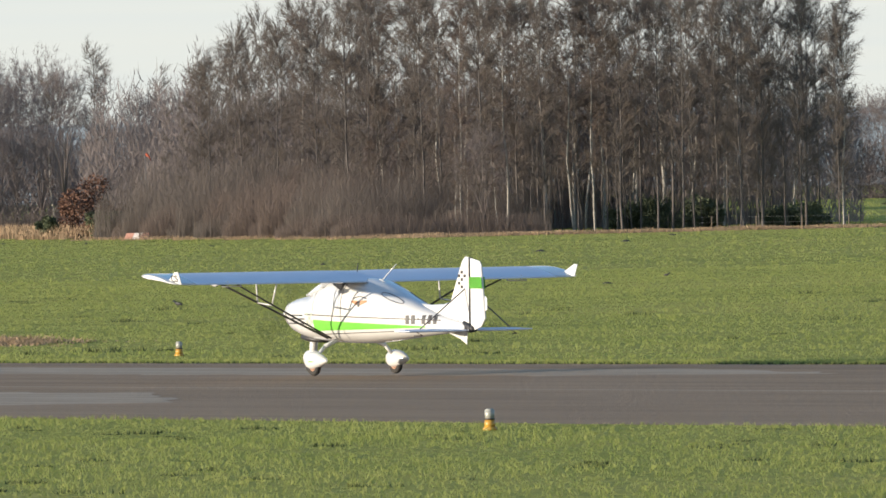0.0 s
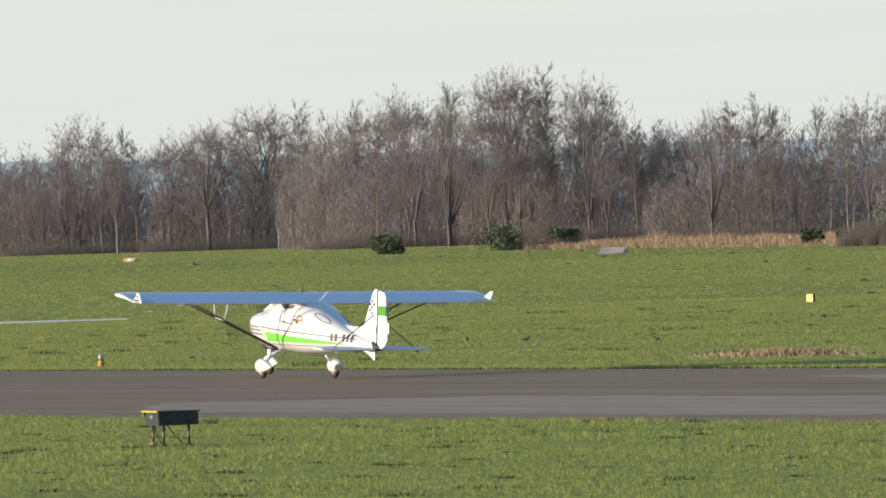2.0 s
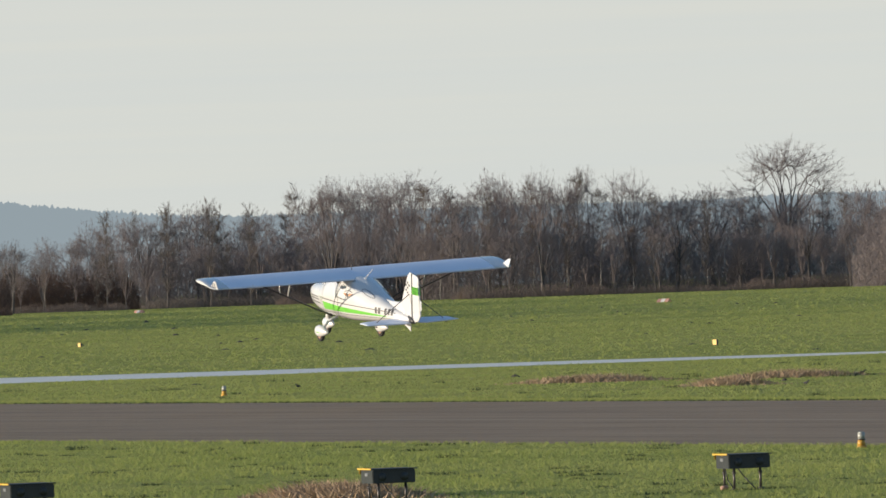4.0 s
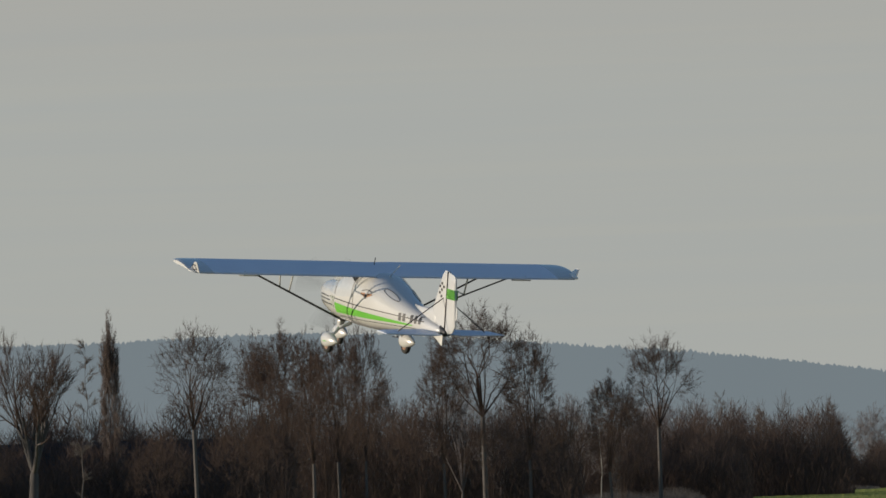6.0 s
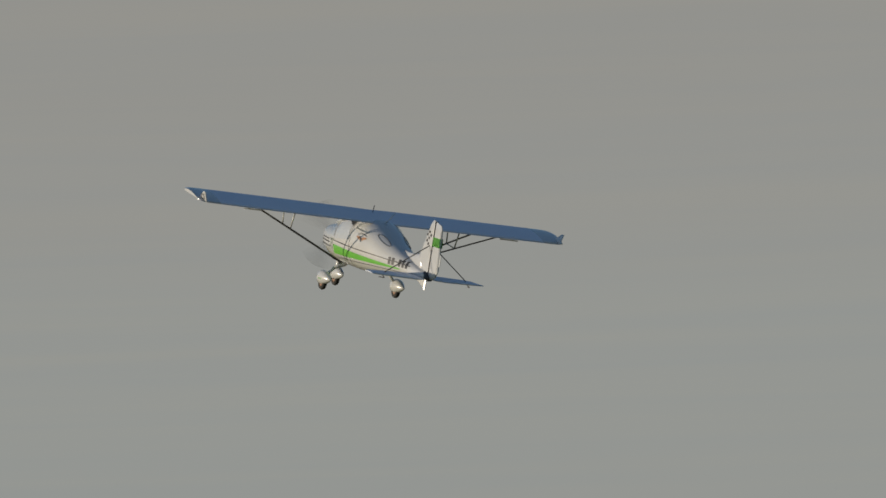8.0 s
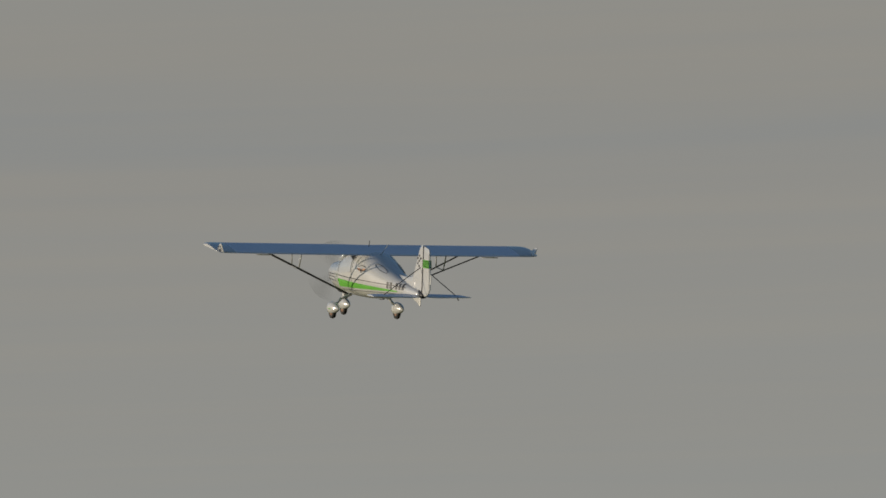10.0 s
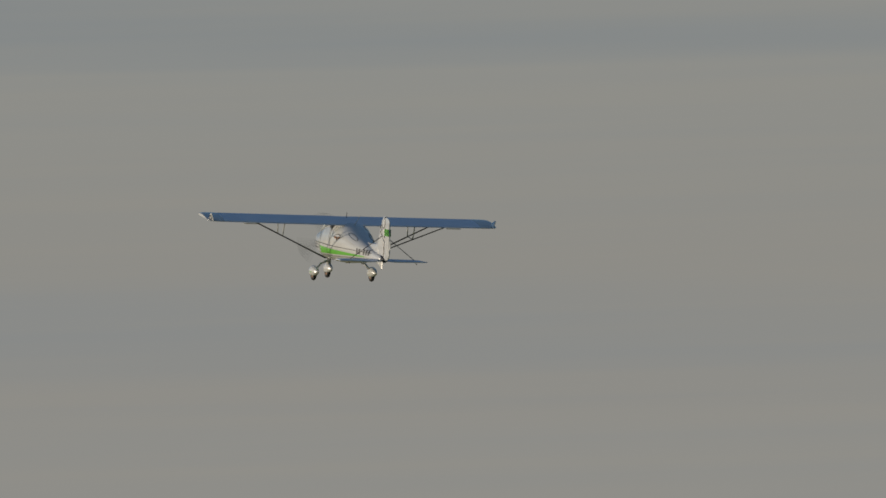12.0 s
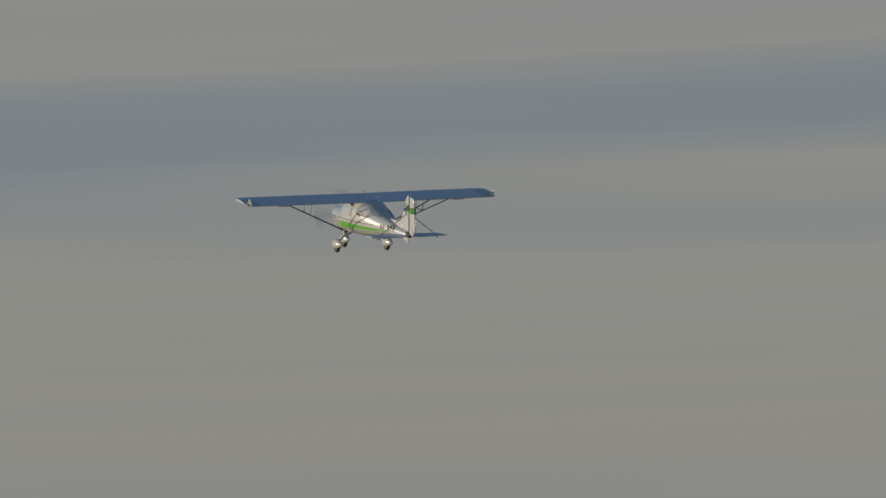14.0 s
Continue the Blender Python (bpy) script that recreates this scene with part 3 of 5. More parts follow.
    # wings, each with its tip, winglet and aileron
    for s in (1, -1):
        wing = part("wing", wing_mesh("wing", s, [(0.0, 0.42, 1.34, 1.965, 0.155), (0.6, 0.42, 1.34, 1.975, 0.155), (2.5, 0.42, 1.33, 1.98, 0.15), (4.22, 0.42, 1.3, 1.985, 0.14)], M_FABRIC), a, "white fabric wing")
        part("wing_tip", wing_mesh("wing_tip", s, [(4.22, 0.425, 1.3, 1.985, 0.145), (4.42, 0.42, 1.3, 1.985, 0.15), (4.56, 0.39, 1.27, 1.985, 0.15), (4.66, 0.36, 1.22, 1.985, 0.145), (4.73, 0.3, 1.12, 1.982, 0.125), (4.77, 0.18, 0.9, 1.975, 0.09)], M_WHITE), wing, "white rounded wing tip")
        wl_bm = slab([(-0.3, 1.87), (-0.55, 1.93), (-0.78, 2.07), (-0.9, 2.07), (-0.9, 1.82), (-0.6, 1.83)], 0.035)
        bmesh.ops.rotate(wl_bm, cent=(0, 0, 1.9), matrix=Matrix.Rotation(radians(-18 * s), 3, "X"), verts=wl_bm.verts[:])
        bmesh.ops.translate(wl_bm, vec=(0, s * 4.64, 0), verts=wl_bm.verts[:])
        wlet = part("winglet", bm_mesh("winglet", wl_bm, M_WHITE), wing, "white upturned winglet")
        part("lettering", text_mesh("CS", 0.19, M_BLACK, 0.006), wlet, "black CS lettering", Matrix.Translation((-0.74, s * 4.669, 1.93)) @ pose(0, 0, 0, 0, 0, 180 if s > 0 else 0) @ pose(0, 0, 0, 108, 0, 0))
        part("hinge_rod", rods("hinge_rod", M_WHITE, ((-0.72, s * 3.12, 1.77), (-0.74, s * 3.58, 1.77), 0.013), ((-0.74, s * 3.45, 1.77), (-0.74, s * 3.45, 1.87), 0.013), ((-0.72, s * 3.14, 1.77), (-0.66, s * 3.14, 1.87), 0.013)), wing, "thin pale aileron rod")
        part("strut_fairing", bm_mesh("strut_fairing", loft([(0.34, 0.03, 1.78, 1.86), (0.2, 0.05, 1.75, 1.86), (0.05, 0.03, 1.79, 1.86)], 10), M_WHITE, True), wing, m=Matrix.Translation((0, s * 3.1, 0)))
        foot, f_top, r_top = (0.04, s * 0.6, 0.72), (0.24, s * 3.1, 1.87), (-0.55, s * 3.1, 1.79)
        part("wing_strut", rods("wing_strut", M_STRUT, (foot, f_top, 0.023, 0.02)), a, "dark tubular strut")
        part("wing_strut", rods("wing_strut", M_STRUT, ((-0.06, s * 0.6, 0.72), r_top, 0.02, 0.017)), a, "dark tubular strut")
        for base, top in ((Vector(foot).lerp(Vector(f_top), 0.62), (0.2, s * 2.15, 1.82)), (Vector(foot).lerp(Vector(r_top), 0.62), (-0.5, s * 2.15, 1.84))):
            part("jury_strut", rods("jury_strut", M_WHITE, (base, top, 0.018)), a, "slim white jury strut")
        part("jury_spreader", rods("jury_spreader", M_WHITE, (Vector(foot).lerp(Vector(f_top), 0.62), Vector(foot).lerp(Vector(r_top), 0.62), 0.015)), a)
        # main gear
        leg = part("gear_leg", rods("gear_leg", M_WHITE, ((0.0, s * 0.42, 0.68), (0.0, s * 0.72, 0.56), 0.045, 0.04), ((0.0, s * 0.71, 0.565), (0.0, s * 0.9, 0.36), 0.04, 0.035), ((0.0, s * 0.9, 0.37), (0, s * 0.95, 0.2), 0.035, 0.03)), a, "white sprung gear leg")
        part("wheel_spat", bm_mesh("wheel_spat", spat(-0.02, s * 0.96, 0.29, 0.74, 0.13, 0.185), M_WHITE, True), leg, "white teardrop wheel fairing")
        part("spat_flash", bm_mesh("spat_flash", spat(-0.04, s * 0.967, 0.275, 0.5, 0.128, 0.03), M_GREEN, True), leg, "green flash")
        wheel(a, 0.0, s * 0.96)
        # tailplane, elevator, bracing
        tp = part("tailplane", bm_mesh("tailplane", slab([(-2.95, 0.05 * s), (-3.22, 1.25 * s), (-3.32, 1.4 * s), (-3.66, 1.4 * s), (-3.64, 0.05 * s)], 0.06, "z"), M_FABRIC), a, "white tailplane", Matrix.Translation((0, 0, 0.89)))
        part("elevator", bm_mesh("elevator", slab([(-3.66, 0.12 * s), (-3.68, 1.42 * s), (-3.86, 1.44 * s), (-4.08, 0.3 * s), (-3.95, 0.12 * s)], 0.045, "z"), M_FABRIC), tp, "white elevator")
        part("tail_wire", rods("tail_wire", M_STRUT, ((-3.72, s * 0.03, 1.68), (-3.66, s * 1.05, 0.93), 0.012, None, 6)), a, "dark tail bracing rod")
        part("elevator_horn", rods("elevator_horn", M_STRUT, ((-3.62, s * 1.1, -0.02), (-3.8, s * 1.1, -0.08), 0.01), ((-3.8, s * 1.1, -0.08), (-3.6, s * 1.15, -0.09), 0.01)), tp)
    # fin and rudder
    fin = part("fin", bm_mesh("fin", slab([(-3.12, 1.1), (-3.2, 1.4), (-3.6, 2.2), (-3.7, 2.285), (-3.84, 2.27), (-3.84, 0.95)], 0.08), M_WHITE), a, "white fin")
    part("dorsal_fillet", bm_mesh("dorsal_fillet", loft([(-2.1, 0.03, 1.3, 1.4), (-2.6, 0.05, 1.15, 1.37), (-3.0, 0.055, 1.05, 1.385), (-3.3, 0.04, 1.0, 1.45), (-3.5, 0.03, 1.0, 1.4)], 12, 2.2), M_WHITE, True), fin, "white dorsal fillet")
    part("hinge_line", rods("hinge_line", M_STRUT, ((-3.853, 0.034, 0.92), (-3.853, 0.03, 2.27), 0.012, None, 6), ((-3.853, -0.034, 0.92), (-3.853, -0.03, 2.27), 0.012, None, 6)), fin, "dark rudder hinge line")
    rud = part("rudder", bm_mesh("rudder", slab([(-3.865, 2.26), (-4.16, 2.2), (-4.22, 2.12), (-4.33, 1.12), (-4.2, 0.96), (-3.95, 0.88), (-3.865, 0.93)], 0.08), M_WHITE), a, "white rudder")
    for s in (1, -1):
        bm = bmesh.new()
        vs = [bm.verts.new((x, s * 0.042, z)) for x, z in ((-3.875, 1.9), (-4.25, 1.9), (-4.275, 1.68), (-3.875, 1.68))]
        bm.faces.new(vs if s > 0 else vs[::-1])
        bmesh.ops.solidify(bm, geom=bm.faces[:], thickness=0.01)
        part("green_band", bm_mesh("green_band", bm, M_GREEN), rud, "bright green band")
        for k, (x, z) in enumerate(((-3.54, 1.92), (-3.63, 1.85), (-3.72, 1.92), (-3.54, 1.78), (-3.63, 1.71), (-3.63, 1.99))):
            part("checker_square", bm_mesh("checker_square", block(x - 0.035, x + 0.035, s * 0.042 - 0.005, s * 0.042 + 0.005, z - 0.028, z + 0.028, 0), M_STRUT), fin, "dark checker square")
    part("trim_tab", bm_mesh("trim_tab", slab([(-4.31, 1.55), (-4.38, 1.5), (-4.39, 1.28), (-4.32, 1.25)], 0.02), M_WHITE), rud)
    part("ventral_fin", bm_mesh("ventral_fin", slab([(-3.1, 0.84), (-3.5, 0.72), (-3.72, 0.62), (-3.74, 0.88)], 0.05), M_WHITE), a, "white ventral fin")
    part("tail_fitting", bm_mesh("tail_fitting", loft([(-3.66, 0.07, 0.86, 1.08), (-3.85, 0.075, 0.84, 1.02), (-3.98, 0.05, 0.86, 0.96)], 12), M_BLACK, True), a, "dark tail fitting")
    # nose gear
    ng = part("nose_leg", rods("nose_leg", M_WHITE, ((1.36, 0, 0.78), (1.44, 0, 0.3), 0.085, 0.075, 14)), a, "white nose leg fairing")
    part("wheel_spat", bm_mesh("wheel_spat", spat(1.43, 0, 0.3, 0.68, 0.12, 0.18), M_WHITE, True), ng, "white teardrop wheel fairing")
    wheel(a, 1.46, 0.0, 0.18)
    # aerials
    part("whip_aerial", rods("whip_aerial", M_WHITE, ((-0.9, 0, 1.8), (-1.42, 0, 2.14), 0.012, 0.007)), a, "white whip aerial")
    part("aerial_base", bm_mesh("aerial_base", loft([(-0.8, 0.02, 1.8, 1.84), (-0.9, 0.04, 1.78, 1.86), (-1.05, 0.02, 1.76, 1.8)], 12), M_WHITE, True), a)
    part("stub_aerial", rods("stub_aerial", M_BLACK, ((-0.1, 0, 1.98), (-0.14, 0, 2.16), 0.01)), a, "short dark aerial")
    # propeller, a part that turns
    prop = part("propeller", rods("prop_hub", M_BLACK, ((-0.05, 0, 0), (0.05, 0, 0), 0.06)), a, "dark whirling propeller", pose(2.12, 0, 1.16))
    for k in range(3):
        # the smear of each blade, denser towards its middle
        for half in (34, 26, 18, 9):
            fan = []
            for i in range(9):
                ang = radians(-half + 2 * half * i / 8)
                fan.append((0.14 * math.cos(ang), 0.14 * math.sin(ang)))
            for i in range(9):
                ang = radians(half - 2 * half * i / 8)
                fan.append((0.85 * math.cos(ang), 0.85 * math.sin(ang)))
            part("blade_smear", bm_mesh("blade_smear", slab(fan, 0.006 + 0.0004 * (40 - half)), M_WHIRL), prop, "smeared dark propeller blade", pose(0, 0, 0, 0, 0, 90) @ pose(0, 0, 0, 0, 120 * k + 30, 0))
    return a, prop


plane, propeller = aircraft()


def motions():
    walk(plane, FLIGHT)
    walk(propeller, [(k * 0.1, pose(2.12, 0, 1.16, -(k * 77) % 360)) for k in range(141)])


# ---- airfield furniture ----
for x0, x1, y0, y1, sd in ((-177, -137, 90.6, 99.4, 3), (-178, -139, 109.6, 113.6, 4)):
    tagged(ragged_strip("worn_marking", x0, x1, y0, y1, 0.013, M_ASPHALT_PALE, 0.8, 0.25, sd, True), "worn pale touchdown marking on the asphalt", "marking", kind="structure")
tagged(ragged_strip("faded_line", -420, -60, 102.3, 102.4, 0.013, M_ASPHALT_PALE, 2.0, 0.03, 6), "faded pale centre line on the asphalt", "marking", kind="structure")


def strip_between(name, pts, width, z, mat):
    """A narrow raised strip along a line of points."""
    vs, fs = [], []
    for i, (x, y) in enumerate(pts):
        a, b2 = Vector(pts[max(0, i - 1)]), Vector(pts[min(len(pts) - 1, i + 1)])
        d = (b2 - a).normalized()
        w = width[i]
        nx, ny = -d.y * w / 2, d.x * w / 2
        vs += [(x - nx * 1.02, y - ny * 1.02, -0.005), (x - nx, y - ny, z), (x + nx, y + ny, z), (x + nx * 1.02, y + ny * 1.02, -0.005)]
    for i in range(len(pts) - 1):
        o = i * 4
        for k in range(3):
            fs.append((o + k, o + 4 + k, o + 5 + k, o + 1 + k))
    return new(name, mesh_of(name, vs, fs, mat))


path_pts = [(-342 - 30 * u, 190 - 52 * u) for u in [0.12 + 1.05 * k / 14 for k in range(15)]]
path_w = [3 + 21 * min(1.0, k / 11) for k in range(15)]
tagged(strip_between("taxi_path", path_pts, path_w, 0.03, M_CONCRETE), "pale concrete taxiway across the meadow", "path", kind="structure")


def edge_light():
    th = tagged(new("runway_light"), "elevated runway edge light with clear glass and amber base", "runway light", "runway lights")
    base = part("base", rods("light_base", M_AMBER, ((0, 0, 0), (0, 0, 0.05), 0.11, 0.1, 14), ((0, 0, 0.05), (0, 0, 0.16), 0.085, 0.075, 14)), th, "amber base")
    part("collar", rods("collar", M_STRUT, ((0, 0, 0.16), (0, 0, 0.18), 0.085, 0.085, 14)), base)
    part("lens", rods("lens", M_LENS, ((0, 0, 0.18), (0, 0, 0.3), 0.07, 0.075, 14), ((0, 0, 0.3), (0, 0, 0.325), 0.075, 0.05, 14)), th, "clear glass lens")
    return th


lamp = edge_light()
lamp.matrix_basis = pose(-114.8, 85.4, 0)
for x, y in ((-170.4, 86.7), (-227.0, 86.6), (-58.5, 86.0), (-175.8, 122.2), (-229.0, 120.9), (-291.0, 124.6), (-345.0, 124.6), (-120.0, 122.0)):
    copy_thing(lamp, pose(x, y, 0))


def approach_light():
    """A glide-slope light unit: a low box on three thin legs, shining away along the runway."""
    th = tagged(new("approach_light"), "dark low glide-slope light box with yellow lid edge on thin legs", "approach light", "row of approach lights")
    body = part("housing", bm_mesh("housing", block(-0.28, 0.28, -0.37, 0.37, 0.35, 0.57, 0.012), M_BOX), th, "dark grey steel housing")
    part("lid", bm_mesh("lid", block(-0.33, 0.3, -0.4, 0.4, 0.572, 0.592, 0.005), M_BOX), body, "dark lid")
    part("lid_edge", bm_mesh("lid_edge", block(-0.34, 0.3, -0.412, -0.4, 0.574, 0.6, 0.003), M_YELLOW), body, "yellow lid edge")
    part("front_lip", bm_mesh("front_lip", block(-0.35, -0.332, -0.38, 0.38, 0.5, 0.6, 0.004), M_YELLOW), body, "yellow front hood")
    for y in (-0.2, 0.18):
        part("rear_cover", rods("rear_cover", M_BOX, ((0.278, y, 0.455), (0.288, y, 0.455), 0.075, 0.07, 16)), body, "round cover plate")
    part("data_plate", bm_mesh("data_plate", block(-0.08, 0.06, -0.378, -0.37, 0.47, 0.52, 0.002), M_STEEL), body, "small metal plate")
    for y in (-0.17, 0.17):
        part("window", bm_mesh("lens_window", block(-0.288, -0.28, y - 0.1, y + 0.1, 0.4, 0.52, 0.003), M_LENS), body, "clear light window")
    for x, y in ((0.2, -0.25), (-0.18, -0.27), (0.05, 0.28)):
        leg = part("leg", rods("leg", M_STRUT, ((x, y, 0.0), (x, y, 0.36), 0.022, None, 10), ((x, y, 0.26), (x, y, 0.3), 0.032, None, 10)), th, "thin dark leg")
        part("foot", rods("foot", M_STRUT, ((x, y, 0.0), (x, y, 0.03), 0.06, 0.05, 12)), leg)
    part("cable", rods("cable", M_BLACK, ((0.0, -0.1, 0.35), (0.05, 0.0, 0.2), 0.011), ((0.05, 0.0, 0.2), (0.1, 0.17, 0.0), 0.011)), th, "black cable")
    part("cable", rods("cable", M_BLACK, ((0.0, -0.33, 0.36), (0.05, -0.3, 0.15), 0.011), ((0.05, -0.3, 0.15), (0.1, -0.22, 0.02), 0.011)), th, "black cable")
    part("conduit", rods("conduit", M_RIM, ((0.1, -0.45, 0.03), (0.1, -0.33, 0.05), 0.035, None, 10)), th, "red-brown conduit end")
    return th


papi = approach_light()
papi.matrix_basis = pose(-142.6, 76.6, 0, 0, 0, -4)
for y, x in ((70.35, -142.6), (64.0, -142.8), (57.7, -142.9)):
    copy_thing(papi, pose(x, y, 0, 0, 0, -4))


def field_marker(band=M_RED, label="low tent-shaped boundary marker banded red and white"):
    """A low tent-shaped boundary marker, banded red and white."""
    th = tagged(new("boundary_marker"), label, "marker", "boundary markers")
    for k in range(3):
        x0, x1 = -1.05 + 0.7 * k, -1.05 + 0.7 * (k + 1) - 0.012
        vs = [(x0, -0.55, 0), (x1, -0.55, 0), (x1, 0, 0.5), (x0, 0, 0.5), (x0, 0.55, 0), (x1, 0.55, 0)]
        fs = [(0, 1, 2, 3), (3, 2, 5, 4), (0, 3, 4), (1, 5, 2), (0, 4, 5, 1)]
        part("panel", mesh_of("marker_panel", vs, fs, band if k != 1 or band is M_WEATHERED else M_MARK), th, "" if band is M_WEATHERED else "white panel" if k == 1 else "red panel")
    return th


mk = field_marker()
mk.matrix_basis = pose(-618, 426, 0, 0, 0, 30)
field_marker(M_WEATHERED, "low tent-shaped boundary marker in weathered greyish white").matrix_basis = pose(-770, 461, 0, 0, 0, 26) @ Matrix.Diagonal((1.3, 1.3, 1.2, 1))
for x, y, r in ((-962, 512, 30), (-990, 479, 30), (-1270, 531, 25)):
    copy_thing(mk, pose(x, y, 0, 0, 0, r) @ Matrix.Diagonal((0.75, 0.75, 0.75, 1)))


def yellow_box():
    th = tagged(new("marker_box"), "small yellow sign box standing in the grass", "sign", "yellow sign boxes")
    part("panel", bm_mesh("sign_panel", block(-0.2, 0.2, -0.07, 0.07, 0.05, 0.42, 0.015), M_YELLOW), th, "yellow panel")
    part("end_cap", bm_mesh("sign_cap", block(0.2, 0.235, -0.08, 0.08, 0.04, 0.43, 0.01), M_BOX), th, "dark end cap")
    part("foot", rods("sign_foot", M_STRUT, ((-0.12, 0, 0), (-0.12, 0, 0.06), 0.03), ((0.12, 0, 0), (0.12, 0, 0.06), 0.03)), th)
    return th


yb = yellow_box()
yb.matrix_basis = pose(-316, 198, 0, 0, 0, 20) @ Matrix.Diagonal((0.82, 0.82, 0.82, 1))
for x, y in ((-410, 201), (-560, 230)):
    copy_thing(yb, pose(x, y, 0, 0, 0, 20) @ Matrix.Diagonal((0.82, 0.82, 0.82, 1)))


def crow():
    th = tagged(new("crow"), "black crow standing in the grass", "bird", "crows")
    part("body", bm_mesh("crow_body", loft([(0.16, 0.03, 0.2, 0.27), (0.1, 0.06, 0.14, 0.28), (0.0, 0.08, 0.1, 0.25), (-0.12, 0.06, 0.1, 0.19), (-0.26, 0.03, 0.09, 0.12)], 12, 2.0), M_FEATHER, True), th)
    part("head", bm_mesh("crow_head", loft([(0.25, 0.02, 0.27, 0.31), (0.21, 0.045, 0.25, 0.345), (0.13, 0.04, 0.24, 0.32)], 10, 2.0), M_FEATHER, True), th)
    part("beak", rods("crow_beak", M_FEATHER, ((0.24, 0, 0.295), (0.32, 0, 0.28), 0.018, 0.004)), th)
    for s in (1, -1):
        part("leg", rods("crow_leg", M_FEATHER, ((0.0, s * 0.035, 0.13), (0.02, s * 0.035, 0.0), 0.01)), th)
        part("wing", bm_mesh("crow_wing", slab([(0.1, 0.23), (-0.05, 0.25), (-0.3, 0.14), (-0.1, 0.14)], 0.03), M_FEATHER), th, m=Matrix.Translation((0, s * 0.075, 0)))
    return th


cr = crow()
cr.matrix_basis = pose(-248.9, 173.0, 0, 0, 0, 200) @ Matrix.Diagonal((0.72, 0.72, 0.72, 1))
for x, y, r in ((-287, 222, 20), (-247.5, 143, 150), (-243, 142.4, 40), (-234.5, 141.7, 190), (-282, 143.6, 80), (-303, 132.5, 300), (-262, 131.5, 10)):
    copy_thing(cr, pose(x, y, 0, 0, 0, r) @ Matrix.Diagonal((0.72, 0.72, 0.72, 1)))


# ---- grass, tufts and mounds ----
def blades(name, rng, count, place, hgt, wid, per, mat, label, category, lean=0.5):
    """Clumps of upright blades set where place() says."""
    vs, fs = [], []
    for _ in range(count):
        p = place(rng)
        if p is None:
            continue
        x, y, z, s = p
        for _ in range(per):
            a = rng.uniform(0, 2 * math.pi)
            h = hgt * rng.uniform(0.5, 1.2) * s
            w = wid * rng.uniform(0.5, 1.2)
            dx, dy = math.cos(a) * w / 2, math.sin(a) * w / 2
            ox, oy = x + rng.gauss(0, wid), y + rng.gauss(0, wid)
            o = len(vs)
            vs += [(ox - dx, oy - dy, z), (ox + dx, oy + dy, z), (ox + rng.gauss(0, lean * h), oy + rng.gauss(0, lean * h), z + h)]
            fs.append((o, o + 1, o + 2))
    return tagged(new(name, mesh_of(name, vs, fs, mat)), label, category, kind="stuff")


def wedge(y0, y1, r0, r1, a0=50.4, a1=69.0):
    """Random places in a sector of the field seen from the spectators' side, between two lines along the runway."""
    def pick(rng):
        a = radians(rng.uniform(a0, a1))
        r = math.sqrt(rng.uniform(r0 * r0, r1 * r1))
        x, y = -r * math.sin(a), r * math.cos(a)
        if not y0 < y < y1:
            return None
        v = (190 - y) / 52
        if -0.05 < v < 1.17 and abs(x + 342 + 30 * v) < (3 + 23 * min(1.0, max(0.0, v))) * 0.5:
            return None
        g = noise.noise((x * 0.12, y * 0.3, 3.1)) + 0.6 * noise.noise((x * 0.5, y * 0.8, 9.0))
        return x, y, 0.0, max(0.3, 1.0 + 1.1 * g)
    return pick


rng = random.Random(11)
blades("grass_verge", rng, 230000, wedge(20, RW0 + 0.1, 105, 250), 0.056, 0.015, 3, M_BLADE, "short sunlit green grass on the near verge", "grass")
blades("grass_edge", rng, 22000, lambda g: (g.uniform(-330, -90), RW1 + abs(g.gauss(0, 0.7)), 0, 1.2), 0.08, 0.028, 3, M_BLADE, "ragged green grass along the far runway edge", "grass")
blades("grass_field", rng, 220000, wedge(RW1, 260, 190, 400, 50.4, 71), 0.048, 0.026, 3, M_BLADE, "short green meadow grass beyond the runway", "grass")
blades("grass_middle", rng, 125000, wedge(RW1, 700, 395, 800, 50.4, 75), 0.058, 0.075, 3, M_BLADE, "short green meadow grass of the wide airfield", "grass")
blades("grass_far", rng, 85000, wedge(RW1, 1200, 790, 1700, 51, 71), 0.08, 0.16, 3, M_BLADE, "distant green meadow grass", "grass")


def cable_slot(r):
    """Along the buried cable that joins the approach lights."""
    v = r.uniform(56, 77.4)
    if noise.noise((v * 0.9, 2.0, 0.0)) < 0.0:
        return None
    return -140.9 - (v - 57) * 0.075 + r.gauss(0, 0.09), v, 0.0, 1.0


blades("cable_slot_grass", rng, 700, cable_slot, 0.055, 0.03, 3, M_TUFT, "dark grass along the sunken cable slot", "grass")


def tufts(name, seed, count, x0, x1, y0, y1, size, h, label):
    """Dark low tufts, each a small drift of blades."""
    g = random.Random(seed)
    spots = [(g.uniform(x0, x1), g.uniform(y0, y1), g.uniform(0.4, 1.3)) for _ in range(count)]
    def pick(r):
        cx, cy, s = r.choice(spots)
        return cx + r.gauss(0, size * s), cy + r.gauss(0, size * s * 0.5), 0.0, s
    blades(name, g, count * 14, pick, h, 0.04, 3, M_TUFT, label, "grass")


tufts("dark_tufts", 71, 380, -215, -95, 58, RW0 - 0.6, 0.2, 0.055, "dark green tufts in the near verge")
tufts("dark_tufts", 72, 260, -330, -120, RW1 + 1, 190, 0.32, 0.11, "dark green tufts in the meadow")


